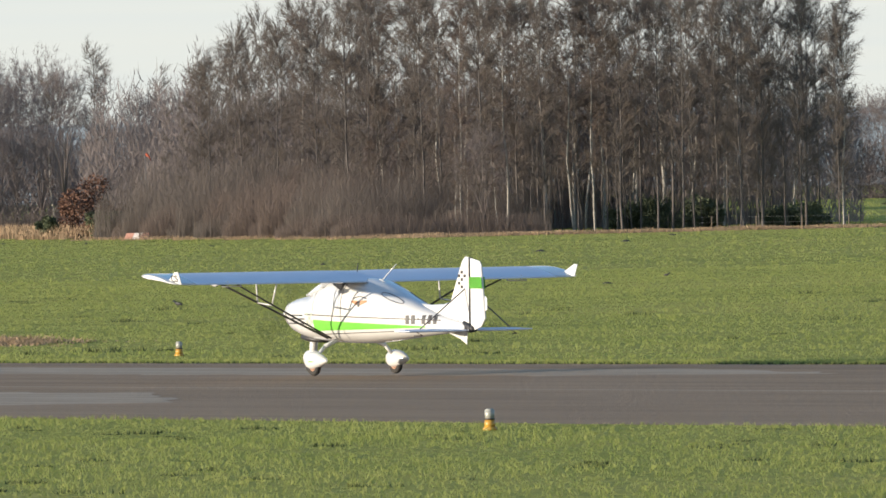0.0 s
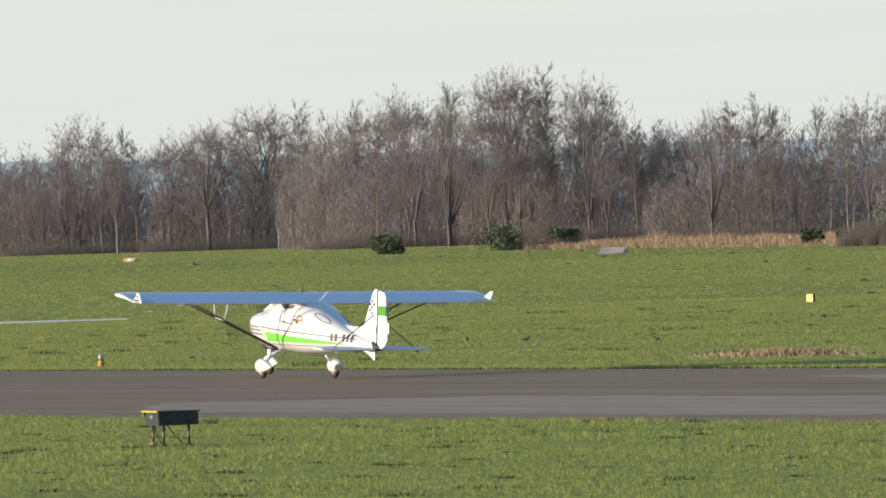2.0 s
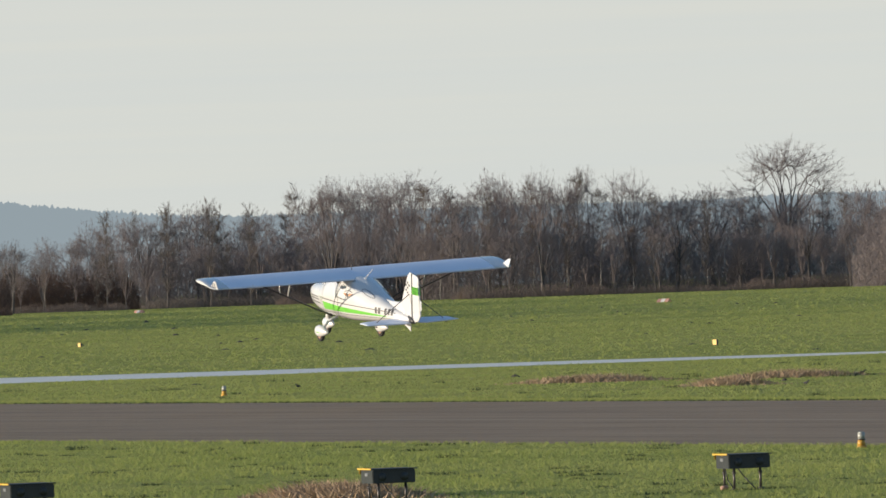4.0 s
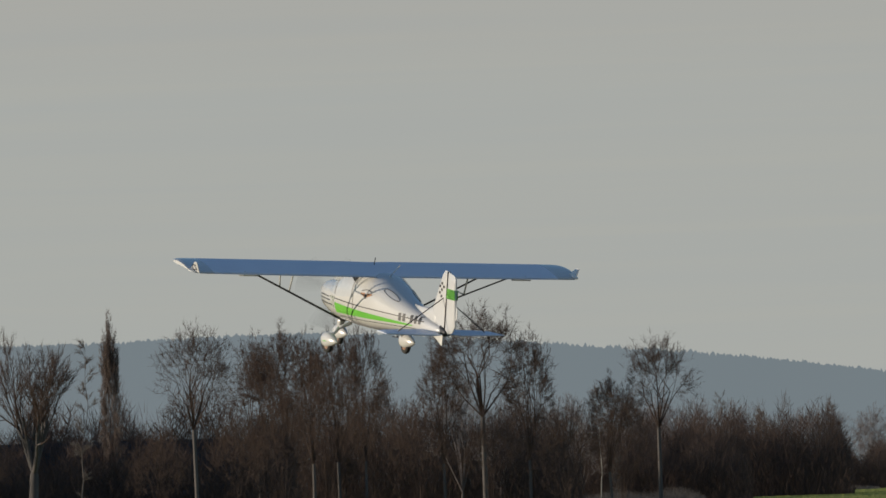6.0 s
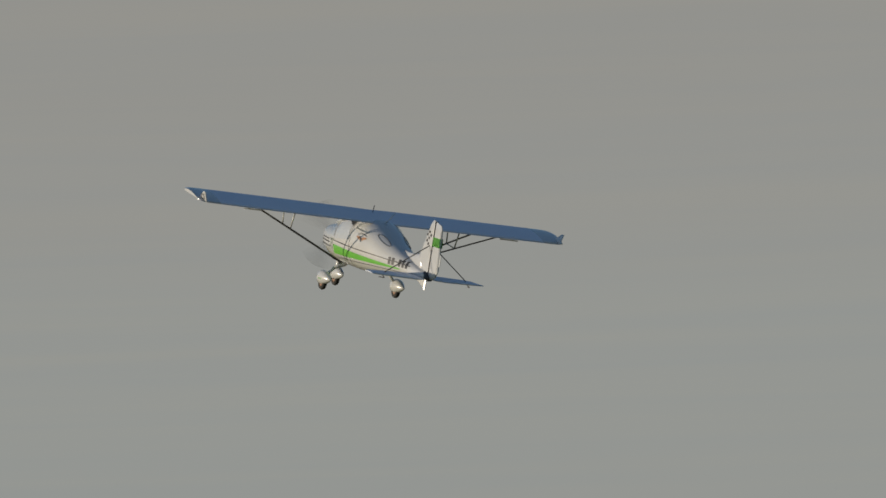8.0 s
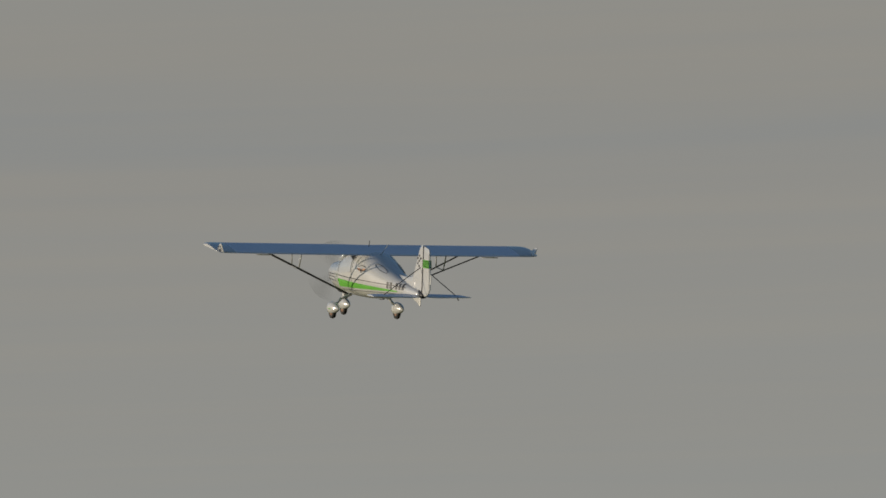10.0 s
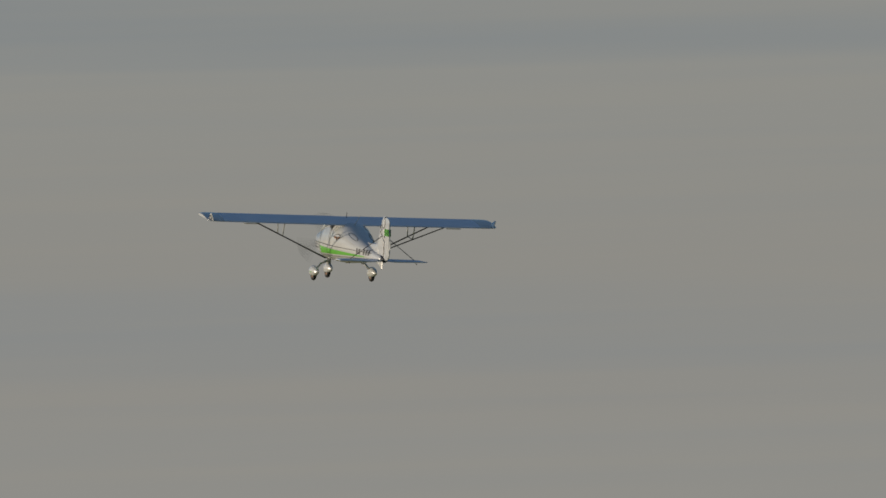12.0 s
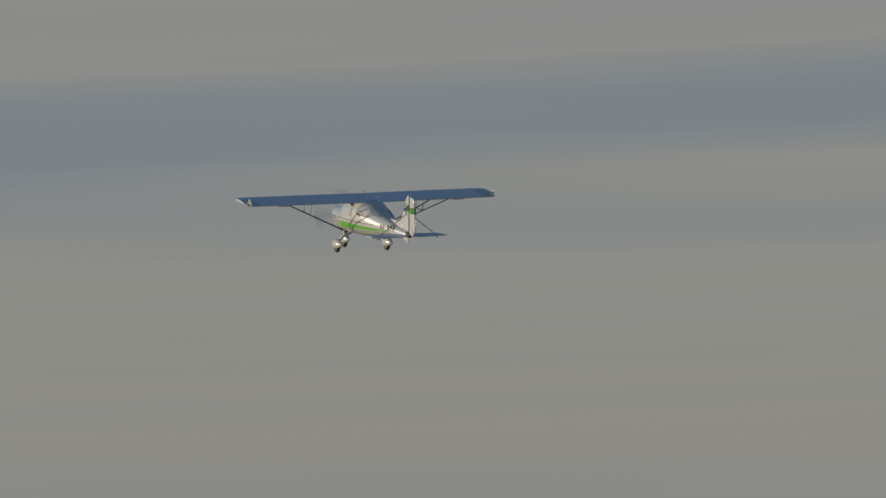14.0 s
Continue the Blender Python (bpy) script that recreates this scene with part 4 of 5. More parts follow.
# the shaded lip of the far edge, put in as a line of dark blades
blades("edge_tufts", rng, 6000, lambda g: (g.uniform(-330, -90), RW1 + abs(g.gauss(0, 0.12)), 0, 1.0), 0.06, 0.05, 3, M_TUFT, "dark-coloured grass giving the shade of the lip along the far runway edge", "grass")


def clump(cx, cy, lx, ly, n, h, seed):
    g = random.Random(seed)
    def pick(r):
        u, v = r.gauss(0, 0.42), r.gauss(0, 0.42)
        return (cx + u * lx, cy + v * ly, 0.0, max(0.2, 1.1 - (u * u + v * v)))
    return blades("dry_grass_clump", g, n, pick, h, 0.05, 3, M_DRY, "flattened brown dead grass lying in the meadow", "dry grass", 0.9)


for k, (cx, cy, lx, ly, n, h) in enumerate(((-147.5, 65.2, 3.0, 1.6, 1200, 0.3), (-291, 138, 3.2, 3.0, 1000, 0.26), (-268.8, 132.2, 2.2, 1.6, 700, 0.26), (-283, 141.5, 3.0, 3.0, 900, 0.26), (-196, 130.4, 3, 1.6, 500, 0.2), (-205, 127.6, 4, 2, 500, 0.2), (-198.6, 132.7, 4, 2, 400, 0.2))):
    clump(cx, cy, lx, ly, n, h, 40 + k)


def mounds():
    """Molehills scattered over the meadow."""
    g = random.Random(5)
    vs, fs = [], []
    for k in range(130):
        a = radians(g.uniform(51, 68))
        r = math.sqrt(g.uniform(225 ** 2, 1050 ** 2))
        cx, cy = -r * math.sin(a), r * math.cos(a)
        if cy < RW1 + 3:
            continue
        w, h = g.uniform(0.08, 0.24) * (1 + r / 1200), g.uniform(0.03, 0.09) * (1 + r / 1200)
        o = len(vs)
        vs.append((cx, cy, h))
        for ring, z in ((0.5, 0.7), (1.0, 0.0)):
            for i in range(8):
                b2 = 2 * math.pi * i / 8
                rr = w * ring * g.uniform(0.8, 1.2)
                vs.append((cx + rr * math.cos(b2), cy + rr * math.sin(b2), h * z))
        for i in range(8):
            j = (i + 1) % 8
            fs += [(o, o + 1 + i, o + 1 + j), (o + 1 + i, o + 9 + i, o + 9 + j, o + 1 + j)]
    tagged(new("molehills", mesh_of("molehills", vs, fs, M_EARTH, True)), "small dark molehills scattered over the meadow", "molehills", kind="stuff")


mounds()


# ---- fence at the wood ----
def fence():
    th = tagged(new("pasture_fence"), "low weathered post and wire pasture fence before the wood", "fence")
    tops = []
    for k in range(16):
        x, y = -592 + 8.6 * k, 446 - 2.6 * k
        part("post", rods("post", M_POST, ((0, 0, 0), (0, 0, 0.95), 0.05, 0.045, 7)), th, m=pose(x, y, 0, 0, 0, 20 * k))
        tops.append((x, y))
    for z in (0.45, 0.85):
        part("wire", rods("wire", M_STEEL, *[((*tops[k], z), (*tops[k + 1], z), 0.005, None, 4) for k in range(15)]), th, "thin grey wire")


fence()


# ---- trees ----
class Growth:
    """Collects a bare tree: stout wood in the trunk mesh, branches and twigs in the crown mesh."""

    def __init__(self, seed):
        self.g = random.Random(seed)
        self.tv, self.tf, self.cv, self.cf = [], [], [], []

    def limb(self, p0, p1, r0, r1, stout):
        v, f = rod(p0, p1, r0, r1, 6 if stout else 3)
        f = f[:-2]
        tv, tf = (self.tv, self.tf) if stout else (self.cv, self.cf)
        o = len(tv)
        tv += v
        tf += [tuple(i + o for i in q) for q in f]

    def twig(self, p, d, ln, w):
        g = self.g
        s = d.cross(Vector((g.gauss(0, 1), g.gauss(0, 1), g.gauss(0, 1)))).normalized() * w
        o = len(self.cv)
        q = p + d * ln
        self.cv += [tuple(p - s), tuple(p + s), tuple(q)]
        self.cf.append((o, o + 1, o + 2))

    def bent(self, d, amount):
        g = self.g
        return (d + Vector((g.gauss(0, amount), g.gauss(0, amount), g.gauss(0, amount)))).normalized()

    def spray(self, p, d, ln, n, w=0.028, spread=0.55, lift=0.0):
        for _ in range(n):
            e = self.bent(d, spread)
            e = (e + Vector((0, 0, lift))).normalized()
            self.twig(p + d * self.g.uniform(-0.4, 0.5) * ln, e, ln * self.g.uniform(0.6, 1.3), w)

    def branch(self, p, d, ln, r, depth, n, spread, lift, tw=5, twl=1.1, w=0.028):
        """A branch in three bends, with side branches and, at the end of the line, twigs."""
        g = self.g
        steps = 3
        for k in range(steps):
            d2 = self.bent(d, 0.14)
            d2 = (d2 + Vector((0, 0, lift * 0.25))).normalized()
            q = p + d2 * (ln / steps)
            ra, rb = r * (1 - 0.8 * k / steps), r * (1 - 0.8 * (k + 1) / steps)
            self.limb(p, q, ra, rb, ra > 0.075)
            p, d = q, d2
            if depth > 0:
                for _ in range(n if k else n - 1):
                    e = self.bent(d, spread)
                    self.branch(p, e, ln * g.uniform(0.45, 0.68), rb * 0.75, depth - 1, n, spread, lift, tw, twl, w)
            else:
                self.spray(q, d, twl, tw, w, 0.6, lift)
        if depth > 0:
            self.branch(p, d, ln * 0.55, r * 0.25, depth - 1, n, spread, lift, tw, twl, w)

    def meshes(self, name, bark, twigs):
        return mesh_of(name + "_trunk", self.tv, self.tf, bark, True), mesh_of(name + "_crown", self.cv, self.cf, twigs)


def leader_tree(seed, h, start, reach, rise, n, r, tw, droop=0.0, w=0.028, bend=0.02):
    """Straight stem to the top with shorter and shorter side branches."""
    t = Growth(seed)
    g = t.g
    pts = [Vector((0, 0, -0.2))]
    for k in range(10):
        pts.append(pts[-1] + Vector((g.gauss(0, bend), g.gauss(0, bend), 1)).normalized() * (h / 10))
    for k in range(10):
        t.limb(pts[k], pts[k + 1], r * (1 - 0.09 * k), r * (1 - 0.09 * (k + 1)), True)
    for _ in range(n):
        u = start + (1 - start) * g.random() ** 0.85
        i = min(9, int(u * 10))
        p = pts[i].lerp(pts[i + 1], u * 10 - i)
        a = g.uniform(0, 2 * math.pi)
        shape = math.sin(math.pi * min(1, 0.18 + 0.82 * (1 - u) / (1 - start))) ** 0.6
        ln = reach * (0.35 + 0.65 * shape) * g.uniform(0.6, 1.15)
        d = Vector((math.cos(a), math.sin(a), rise + 0.5 * u)).normalized()
        t.branch(p, d, ln, max(0.02, r * 0.22 * (1.1 - u)), 0, 2, 0.5, 0.35 - droop, tw, 0.28 * ln + 0.22, w)
        if ln > reach * 0.55:
            for _ in range(2):
                t.branch(p + d * ln * 0.4, t.bent(d, 0.5), ln * 0.5, 0.02, 0, 2, 0.5, 0.3 - droop, tw, 0.22 * ln + 0.2, w)
    return t


def spreading_tree(seed, h, bole, limbs, r, spread, lift, depth=2, n=2, tw=5, w=0.028, reach=0.42):
    """A short bole that divides into rising, dividing limbs."""
    t = Growth(seed)
    g = t.g
    top = Vector((g.gauss(0, 0.2), g.gauss(0, 0.2), bole * h))
    t.limb((0, 0, -0.2), top * 0.5, r, r * 0.85, True)
    t.limb(top * 0.5, top, r * 0.85, r * 0.75, True)
    for k in range(limbs):
        a = 2 * math.pi * (k + g.uniform(-0.3, 0.3)) / limbs
        out = spread * g.uniform(0.5, 1.2)
        d = Vector((math.cos(a) * out, math.sin(a) * out, 1)).normalized()
        t.branch(top, d, h * (1 - bole) * reach * g.uniform(0.85, 1.15), r * 0.5, depth, n, 0.42, lift, tw, 0.042 * h, w)
    return t



def dome_tree(seed, h, bole, half, limbs, n2, n3, tw, r, w, low=-0.1, inner=0.5):
    """A bole whose limbs divide three times and fill a rounded crown."""
    t = Growth(seed)
    g = t.g
    top = Vector((g.gauss(0, 0.15), g.gauss(0, 0.15), bole * h))
    t.limb((0, 0, -0.2), top * 0.5, r, r * 0.88, True)
    t.limb(top * 0.5, top, r * 0.88, r * 0.78, True)
    z0 = bole * h * 0.8
    mid, hz = Vector((0, 0, (z0 + h) / 2)), (h - z0) / 2

    def at(d, k):
        return mid + Vector((d.x * half * k, d.y * half * k, d.z * hz * k))

    def bough(p, q, r0, r1, bow):
        m = p.lerp(q, 0.5) + Vector((g.gauss(0, 0.02) * h, g.gauss(0, 0.02) * h, bow * h))
        m2 = m.lerp(q, 0.5) + Vector((g.gauss(0, 0.012) * h, g.gauss(0, 0.012) * h, bow * 0.4 * h))
        for a, b2, ra, rb in ((p, m, r0, (r0 + r1) / 2), (m, m2, (r0 + r1) / 2, r1 * 1.2), (m2, q, r1 * 1.2, r1)):
            t.limb(a, b2, ra, rb, ra > 0.09)
        return m

    for i in range(limbs):
        az = 2 * math.pi * (i * 0.618 + g.uniform(-0.06, 0.06))
        el = low + (1.35 - low) * ((i + 0.5) / limbs) ** 0.8
        d1 = Vector((math.cos(az) * math.cos(el), math.sin(az) * math.cos(el), math.sin(el)))
        q1 = at(d1, inner * g.uniform(0.8, 1.15))
        m1 = bough(top, q1, r * 0.36, r * 0.15, 0.012)
        for j in range(n2):
            d2 = t.bent(d1, 0.38)
            q2 = at(d2, g.uniform(0.5, 0.88))
            s1 = m1 if j % 3 == 2 else q1
            m2 = bough(s1, q2, r * 0.13, r * 0.055, 0.008)
            for k in range(n3):
                d3 = t.bent(d2, 0.24)
                q3 = at(d3, g.uniform(0.55, 1.04))
                s2 = m2 if k % 2 else q2
                t.limb(s2, q3, r * 0.05, r * 0.018, False)
                e = (Vector((d3.x * half, d3.y * half, d3.z * hz)).normalized() + Vector((0, 0, 0.45))).normalized()
                for u in (0.35, 0.7, 1.0):
                    t.spray(s2.lerp(q3, u), e, 0.032 * h, tw, w, 0.75, 0.05)
    return t


H0 = 18.0
KINDS = {}


def tree_kind(name, label, makers, bark, twigs, group):
    KINDS[name] = []
    for k, mk_tree in enumerate(makers):
        t = mk_tree()
        hi = max(v[2] for v in t.cv)
        KINDS[name].append((*t.meshes(name, bark, twigs), hi))
    KINDS[name + "_tags"] = (label, group)


tree_kind("alder", "tall bare alder with a straight grey-brown stem", [lambda s=s: leader_tree(s, H0, 0.1, 1.9, 0.6, 72, 0.085, 7, 0.0, 0.013, 0.025) for s in (1, 2, 3)], M_BARK, M_TWIG, "alders of the woods")
tree_kind("birch", "slender bare birch with a white stem", [lambda s=s: leader_tree(s, H0, 0.22, 1.7, 0.9, 52, 0.075, 9, 0.5, 0.012, 0.05) for s in (4, 5)], M_BIRCH, M_TWIG_RED, "birches of the woods")
tree_kind("sapling", "thin bare young tree in the wood", [lambda s=s: leader_tree(s, H0, 0.15, 1.1, 1.0, 28, 0.055, 7, 0.1, 0.014, 0.06) for s in (31, 32, 33)], M_BARK, M_TWIG, "young trees of the wood")
tree_kind("oak", "broad bare oak with a wide rounded crown", [lambda s=s: dome_tree(s, H0, 0.3, 7.0, 10, 5, 5, 7, 0.36, 0.011, -0.05, 0.5) for s in (6, 7)], M_BARK, M_TWIG_GREY, "oaks of the woods")
tree_kind("willow", "bare willow with many rising limbs", [lambda s=s: dome_tree(s, H0, 0.12, 5.2, 10, 4, 5, 7, 0.3, 0.009, 0.35, 0.6) for s in (8, 9)], M_BARK, M_TWIG_GREY, "willows by the field")
tree_kind("fan_willow", "old bare willow with a fan of tall rising limbs", [lambda s=s: spreading_tree(s, H0, 0.32, 7, 0.5, 0.42, 0.5, 2, 2, 9, 0.017, 0.5) for s in (18,)], M_BARK, M_SALLOW, "willows by the field")
tree_kind("poplar", "narrow columnar bare poplar", [lambda s=s: dome_tree(s, H0, 0.06, 2.0, 15, 4, 6, 14, 0.2, 0.024, -1.1, 0.5) for s in (12,)], M_BARK, M_TWIG_RED, "columnar poplars")
tree_kind("maple", "rounded bare tree with fine dense twigs", [lambda s=s: dome_tree(s, H0, 0.16, 4.6, 11, 4, 5, 9, 0.2, 0.015, -0.15, 0.45) for s in (14, 15, 16)], M_BARK, M_TWIG_GREY, "rounded trees of the woods")
tree_kind("tall_oak", "bare oak with a long bole and an open rounded crown", [lambda s=s: dome_tree(s, H0, 0.48, 3.9, 10, 5, 5, 7, 0.2, 0.014, -0.55, 0.5) for s in (51, 52)], M_BARK, M_SALLOW, "oaks of the woods")
tree_kind("ash", "bare ash with a dense dark rounded crown", [lambda s=s: dome_tree(s, H0, 0.3, 3.4, 12, 4, 5, 9, 0.2, 0.018, -0.6, 0.45) for s in (53, 54)], M_BARK, M_SALLOW, "ashes by the field")
tree_kind("sallow", "dense reddish-brown bare sallow bush", [lambda s=s: dome_tree(s, H0, 0.04, 7.5, 12, 5, 6, 9, 0.12, 0.018, -0.2, 0.45) for s in (41, 42)], M_BARK, M_SALLOW, "sallows by the field")
forest_rng = random.Random(77)


def plant(kind, x, y, h, variant=None, wide=1.0):
    opts = KINDS[kind]
    tr, cr_mesh, hi = opts[variant if variant is not None else forest_rng.randrange(len(opts))]
    label, group = KINDS[kind + "_tags"]
    th = tagged(new(kind + "_tree"), label, "tree", group)
    s = h / hi
    th.matrix_basis = pose(x, y, 0, 0, 0, forest_rng.uniform(0, 360)) @ Matrix.Diagonal((s * wide, s * wide, s, 1))
    part("trunk", tr, th)
    part("crown", cr_mesh, th)
    return th


def polar(yaw, dist, ex=0.0, ey=0.0):
    return ex - dist * math.sin(radians(yaw)), ey + dist * math.cos(radians(yaw))


def thicket_mesh(name, seed, width, depth, height, n, mat, w=0.05, lean=0.12, stems=0.12):
    """Young growth: thin upright stems and a haze of fine twigs, in uneven lumps."""
    g = random.Random(seed)
    vs, fs = [], []
    for i in range(n):
        x, y = g.uniform(-width / 2, width / 2), g.uniform(-depth / 2, depth / 2)
        edge = min(1.0, (width / 2 - abs(x)) / (0.16 * width) + 0.55)
        lump = (0.68 + 0.5 * noise.noise((x * 0.3, y * 0.25, seed * 1.7))) * edge
        if i < n * stems:
            ln, z, le, ww = height * lump * g.uniform(0.5, 1.05), 0.0, 0.06, w * 1.6
        else:
            ln, le, ww = min(1.0, 0.22 * height) * g.uniform(0.5, 1.2), lean, w * g.uniform(0.5, 1.4)
            z = max(0.0, height * lump * g.random() ** 0.8 - ln)
        d = Vector((g.gauss(0, le), g.gauss(0, le), 1)).normalized()
        s = d.cross(Vector((g.gauss(0, 1), g.gauss(0, 1), 0.01))).normalized() * ww
        p = Vector((x, y, z))
        o = len(vs)
        vs += [tuple(p - s), tuple(p + s), tuple(p + d * ln)]
        fs.append((o, o + 1, o + 2))
    return mesh_of(name, vs, fs, mat)


TH_BROWN = [thicket_mesh("thicket", s, 22, 9, 7.0, 14000, m, 0.015, 0.45) for s, m in ((21, M_TWIG), (22, M_TWIG_RED), (23, M_TWIG))]
TH_TALL = [thicket_mesh("coppice", s, 30, 14, 12.0, 13000, m, 0.045, 0.8, 0.0) for s, m in ((35, M_TWIG_GREY), (36, M_TWIG_GREY), (37, M_TWIG_GREY))]
TH_SOFT = [thicket_mesh("hedge", s, 26, 9, 7.0, 22000, m, 0.021, 0.8, 0.0) for s, m in ((28, M_SALLOW), (29, M_SALLOW))]
TH_FINE = [thicket_mesh("scrub", s, 16, 6, 4.5, 11000, m, 0.011, 0.25, 0.2) for s, m in ((24, M_TWIG_RED), (25, M_TWIG))]
TH_DRY = [thicket_mesh("reeds", s, 22, 5, 1.7, 5000, M_DRY, 0.02, 0.15) for s in (26, 27)]


def thicket(meshes, x, y, yaw, scale=1.0, tall=1.0, label="dense bare brown undergrowth at the foot of the wood", category="undergrowth"):
    me = forest_rng.choice(meshes)
    ob = tagged(new(me.name.split(".")[0], me), label, category, kind="stuff")
    ob.matrix_basis = pose(x, y, 0, 0, 0, yaw + forest_rng.choice((0, 180))) @ Matrix.Diagonal((scale, scale, scale * tall, 1))


def leafy_bush(x, y, w, h, mat, label, seed, wood=M_BARK):
    """An evergreen bush: stems and many small leaves in uneven clumps."""
    g = random.Random(seed)
    th = tagged(new("bush"), label, "bush", "bushes at the field's edge")
    th.matrix_basis = pose(x, y, 0)
    for _ in range(7):
        part("stem", rods("stem", wood, ((0, 0, 0), (g.gauss(0, 0.3) * w, g.gauss(0, 0.3) * w, h * g.uniform(0.5, 0.85)), 0.05, 0.02, 5)), th)
    vs, fs = [], []
    for _ in range(16):
        c = Vector((g.gauss(0, 0.26) * w, g.gauss(0, 0.26) * w, h * g.uniform(0.12, 0.8)))
        rr = w * g.uniform(0.14, 0.26)
        for _ in range(260):
            d = Vector((g.gauss(0, 1), g.gauss(0, 1), g.gauss(0, 1))).normalized()
            p = c + d * rr * g.uniform(0.5, 1.05)
            if p.z < 0.02:
                continue
            s = Vector((g.gauss(0, 1), g.gauss(0, 1), g.gauss(0, 1))).normalized() * 0.12
            u = d.cross(s).normalized() * 0.1
            o = len(vs)
            vs += [tuple(p - u), tuple(p + u), tuple(p + d * 0.16 + s)]
            fs.append((o, o + 1, o + 2))
    part("foliage", mesh_of("foliage", vs, fs, mat), th)


# the tall wood at the field's edge
WOOD_A = [(50.95, 13.0), (51.2, 17.5), (51.5, 20.0), (52.5, 20.5), (53.3, 20.2), (53.9, 19.4), (54.35, 18.0), (54.7, 17.0), (54.9, 15.4), (55.1, 12.5)]


def along(table, yaw):
    for a, b2 in zip(table, table[1:]):
        if a[0] <= yaw <= b2[0]:
            u = (yaw - a[0]) / (b2[0] - a[0])
            return [p + (q - p) * u for p, q in zip(a[1:], b2[1:])]
    return list(table[0][1:] if yaw < table[0][0] else table[-1][1:])


def edge_a(yaw):
    """Distance of the tall wood's edge."""
    return 700 + max(0.0, yaw - 53.5) * 46


def wood_a():
    g = forest_rng
    for back in (4, 15, 28, 44):
        yaw = 51.16 + 0.1 * g.random()
        while yaw < 55.1:
            h = along(WOOD_A, yaw)[0] * g.uniform(0.84, 1.04)
            dist = edge_a(yaw) + back
            x, y = polar(yaw, dist + g.uniform(-4, 4))
            birch = g.random() < (0.45 if yaw < 52.9 else 0.2)
            plant("birch" if birch else "alder", x, y, 1.06 * h * (dist / 720), wide=g.uniform(0.9, 1.3))
            yaw += g.uniform(0.12, 0.23)
    for k in range(120):
        yaw = g.uniform(51.4, 55.3)
        x, y = polar(yaw, edge_a(yaw) + g.uniform(0, 55))
        plant("sapling", x, y, along(WOOD_A, yaw)[0] * g.uniform(0.45, 0.9))
    # young growth fills the foot of the wood but for its open end
    for k in range(34):
        yaw = g.uniform(53.2, 55.35)
        x, y = polar(yaw, edge_a(yaw) - 3 + g.uniform(-4, 4))
        plant(g.choice(("birch", "sapling", "sapling", "maple")), x, y, g.uniform(4.5, 9.0), wide=g.uniform(1.0, 1.4))
    for k in range(9):
        yaw = 53.62 + 0.17 * k
        thicket(TH_FINE, *polar(yaw, edge_a(yaw) - 8 + g.uniform(-3, 5)), yaw, 1.0, g.uniform(0.5, 0.85), "pale brown bare scrub before the wood", "scrub")
        thicket(TH_BROWN, *polar(yaw + 0.05, edge_a(yaw) + 3), yaw, 0.8, g.uniform(0.8, 1.4))
    for k in range(8):
        yaw = 52.0 + 0.42 * k
        thicket(TH_TALL, *polar(yaw, edge_a(yaw) + 66), yaw, 0.8, g.uniform(1.5, 2.0), "dense bare grey-brown young growth inside the wood", "coppice")
    for k, (yaw, wd, ht) in enumerate(((51.45, 3.4, 1.4), (51.62, 3.0, 1.2), (52.05, 3.2, 2.0), (52.3, 3.6, 2.4), (52.5, 3.0, 1.5))):
        x, y = polar(yaw, 722)
        leafy_bush(x, y, wd, ht, M_BUSH, "dark evergreen undergrowth beneath the trees", 60 + k)
    # a low fringe of dead grass along the wood's foot
    for k in range(14):
        yaw = 51.0 + 0.32 * k
        thicket(TH_DRY, *polar(yaw, edge_a(yaw) - 24), yaw, 0.8, g.uniform(0.22, 0.36), "low fringe of dead grass before the wood", "dry grass")
    # hazy trees far beyond the open field past the wood's end
    yaw = 50.6
    while yaw < 51.6:
        plant(g.choice(("maple", "oak", "maple")), *polar(yaw, 1500 + g.uniform(-20, 20)), g.uniform(14, 19), wide=g.uniform(1.1, 1.4))
        yaw += g.uniform(0.08, 0.14)
    for yaw in (50.7, 51.3):
        thicket(TH_TALL, *polar(yaw, 1510), yaw, 1.0, 1.1, "dense bare grey-brown young growth beyond the field", "coppice")
    for yaw, h in ((51.12, 6.5), (51.22, 5.6), (50.95, 6.0)):
        plant("sapling", *polar(yaw, 730), h, wide=1.6)


wood_a()

# the long wood behind the meadow: (yaw, distance, height)
WOOD_B = [(55.0, 1000, 15.2), (55.4, 1000, 18.1), (55.9, 1000, 17.4), (56.4, 1000, 18.8), (57.1, 1000, 16.7), (57.5, 1150, 15.0), (57.95, 1250, 16.5), (58.22, 1250, 17.6),
          (58.7, 1300, 15.7), (58.95, 1300, 16.0), (59.25, 1300, 21.5), (59.7, 1300, 21.5), (60.1, 1310, 20.5), (60.6, 1380, 20.5), (61.2, 1480, 19.0), (61.85, 1500, 16.8),
          (62.3, 1500, 19.4), (62.7, 1520, 16.4), (63.2, 1560, 16.2), (63.8, 1560, 16.5), (64.0, 1560, 15.4), (64.4, 1560, 18.5), (64.9, 1560, 20.0), (65.4, 1560, 19.2),
          (66.2, 1600, 19.8), (66.45, 1600, 15.6), (66.9, 1600, 17.0), (67.5, 1600, 16.0), (67.75, 1600, 11.5), (68.6, 1500, 12.0), (69.6, 1200, 13.0), (70.6, 950, 12.5)]


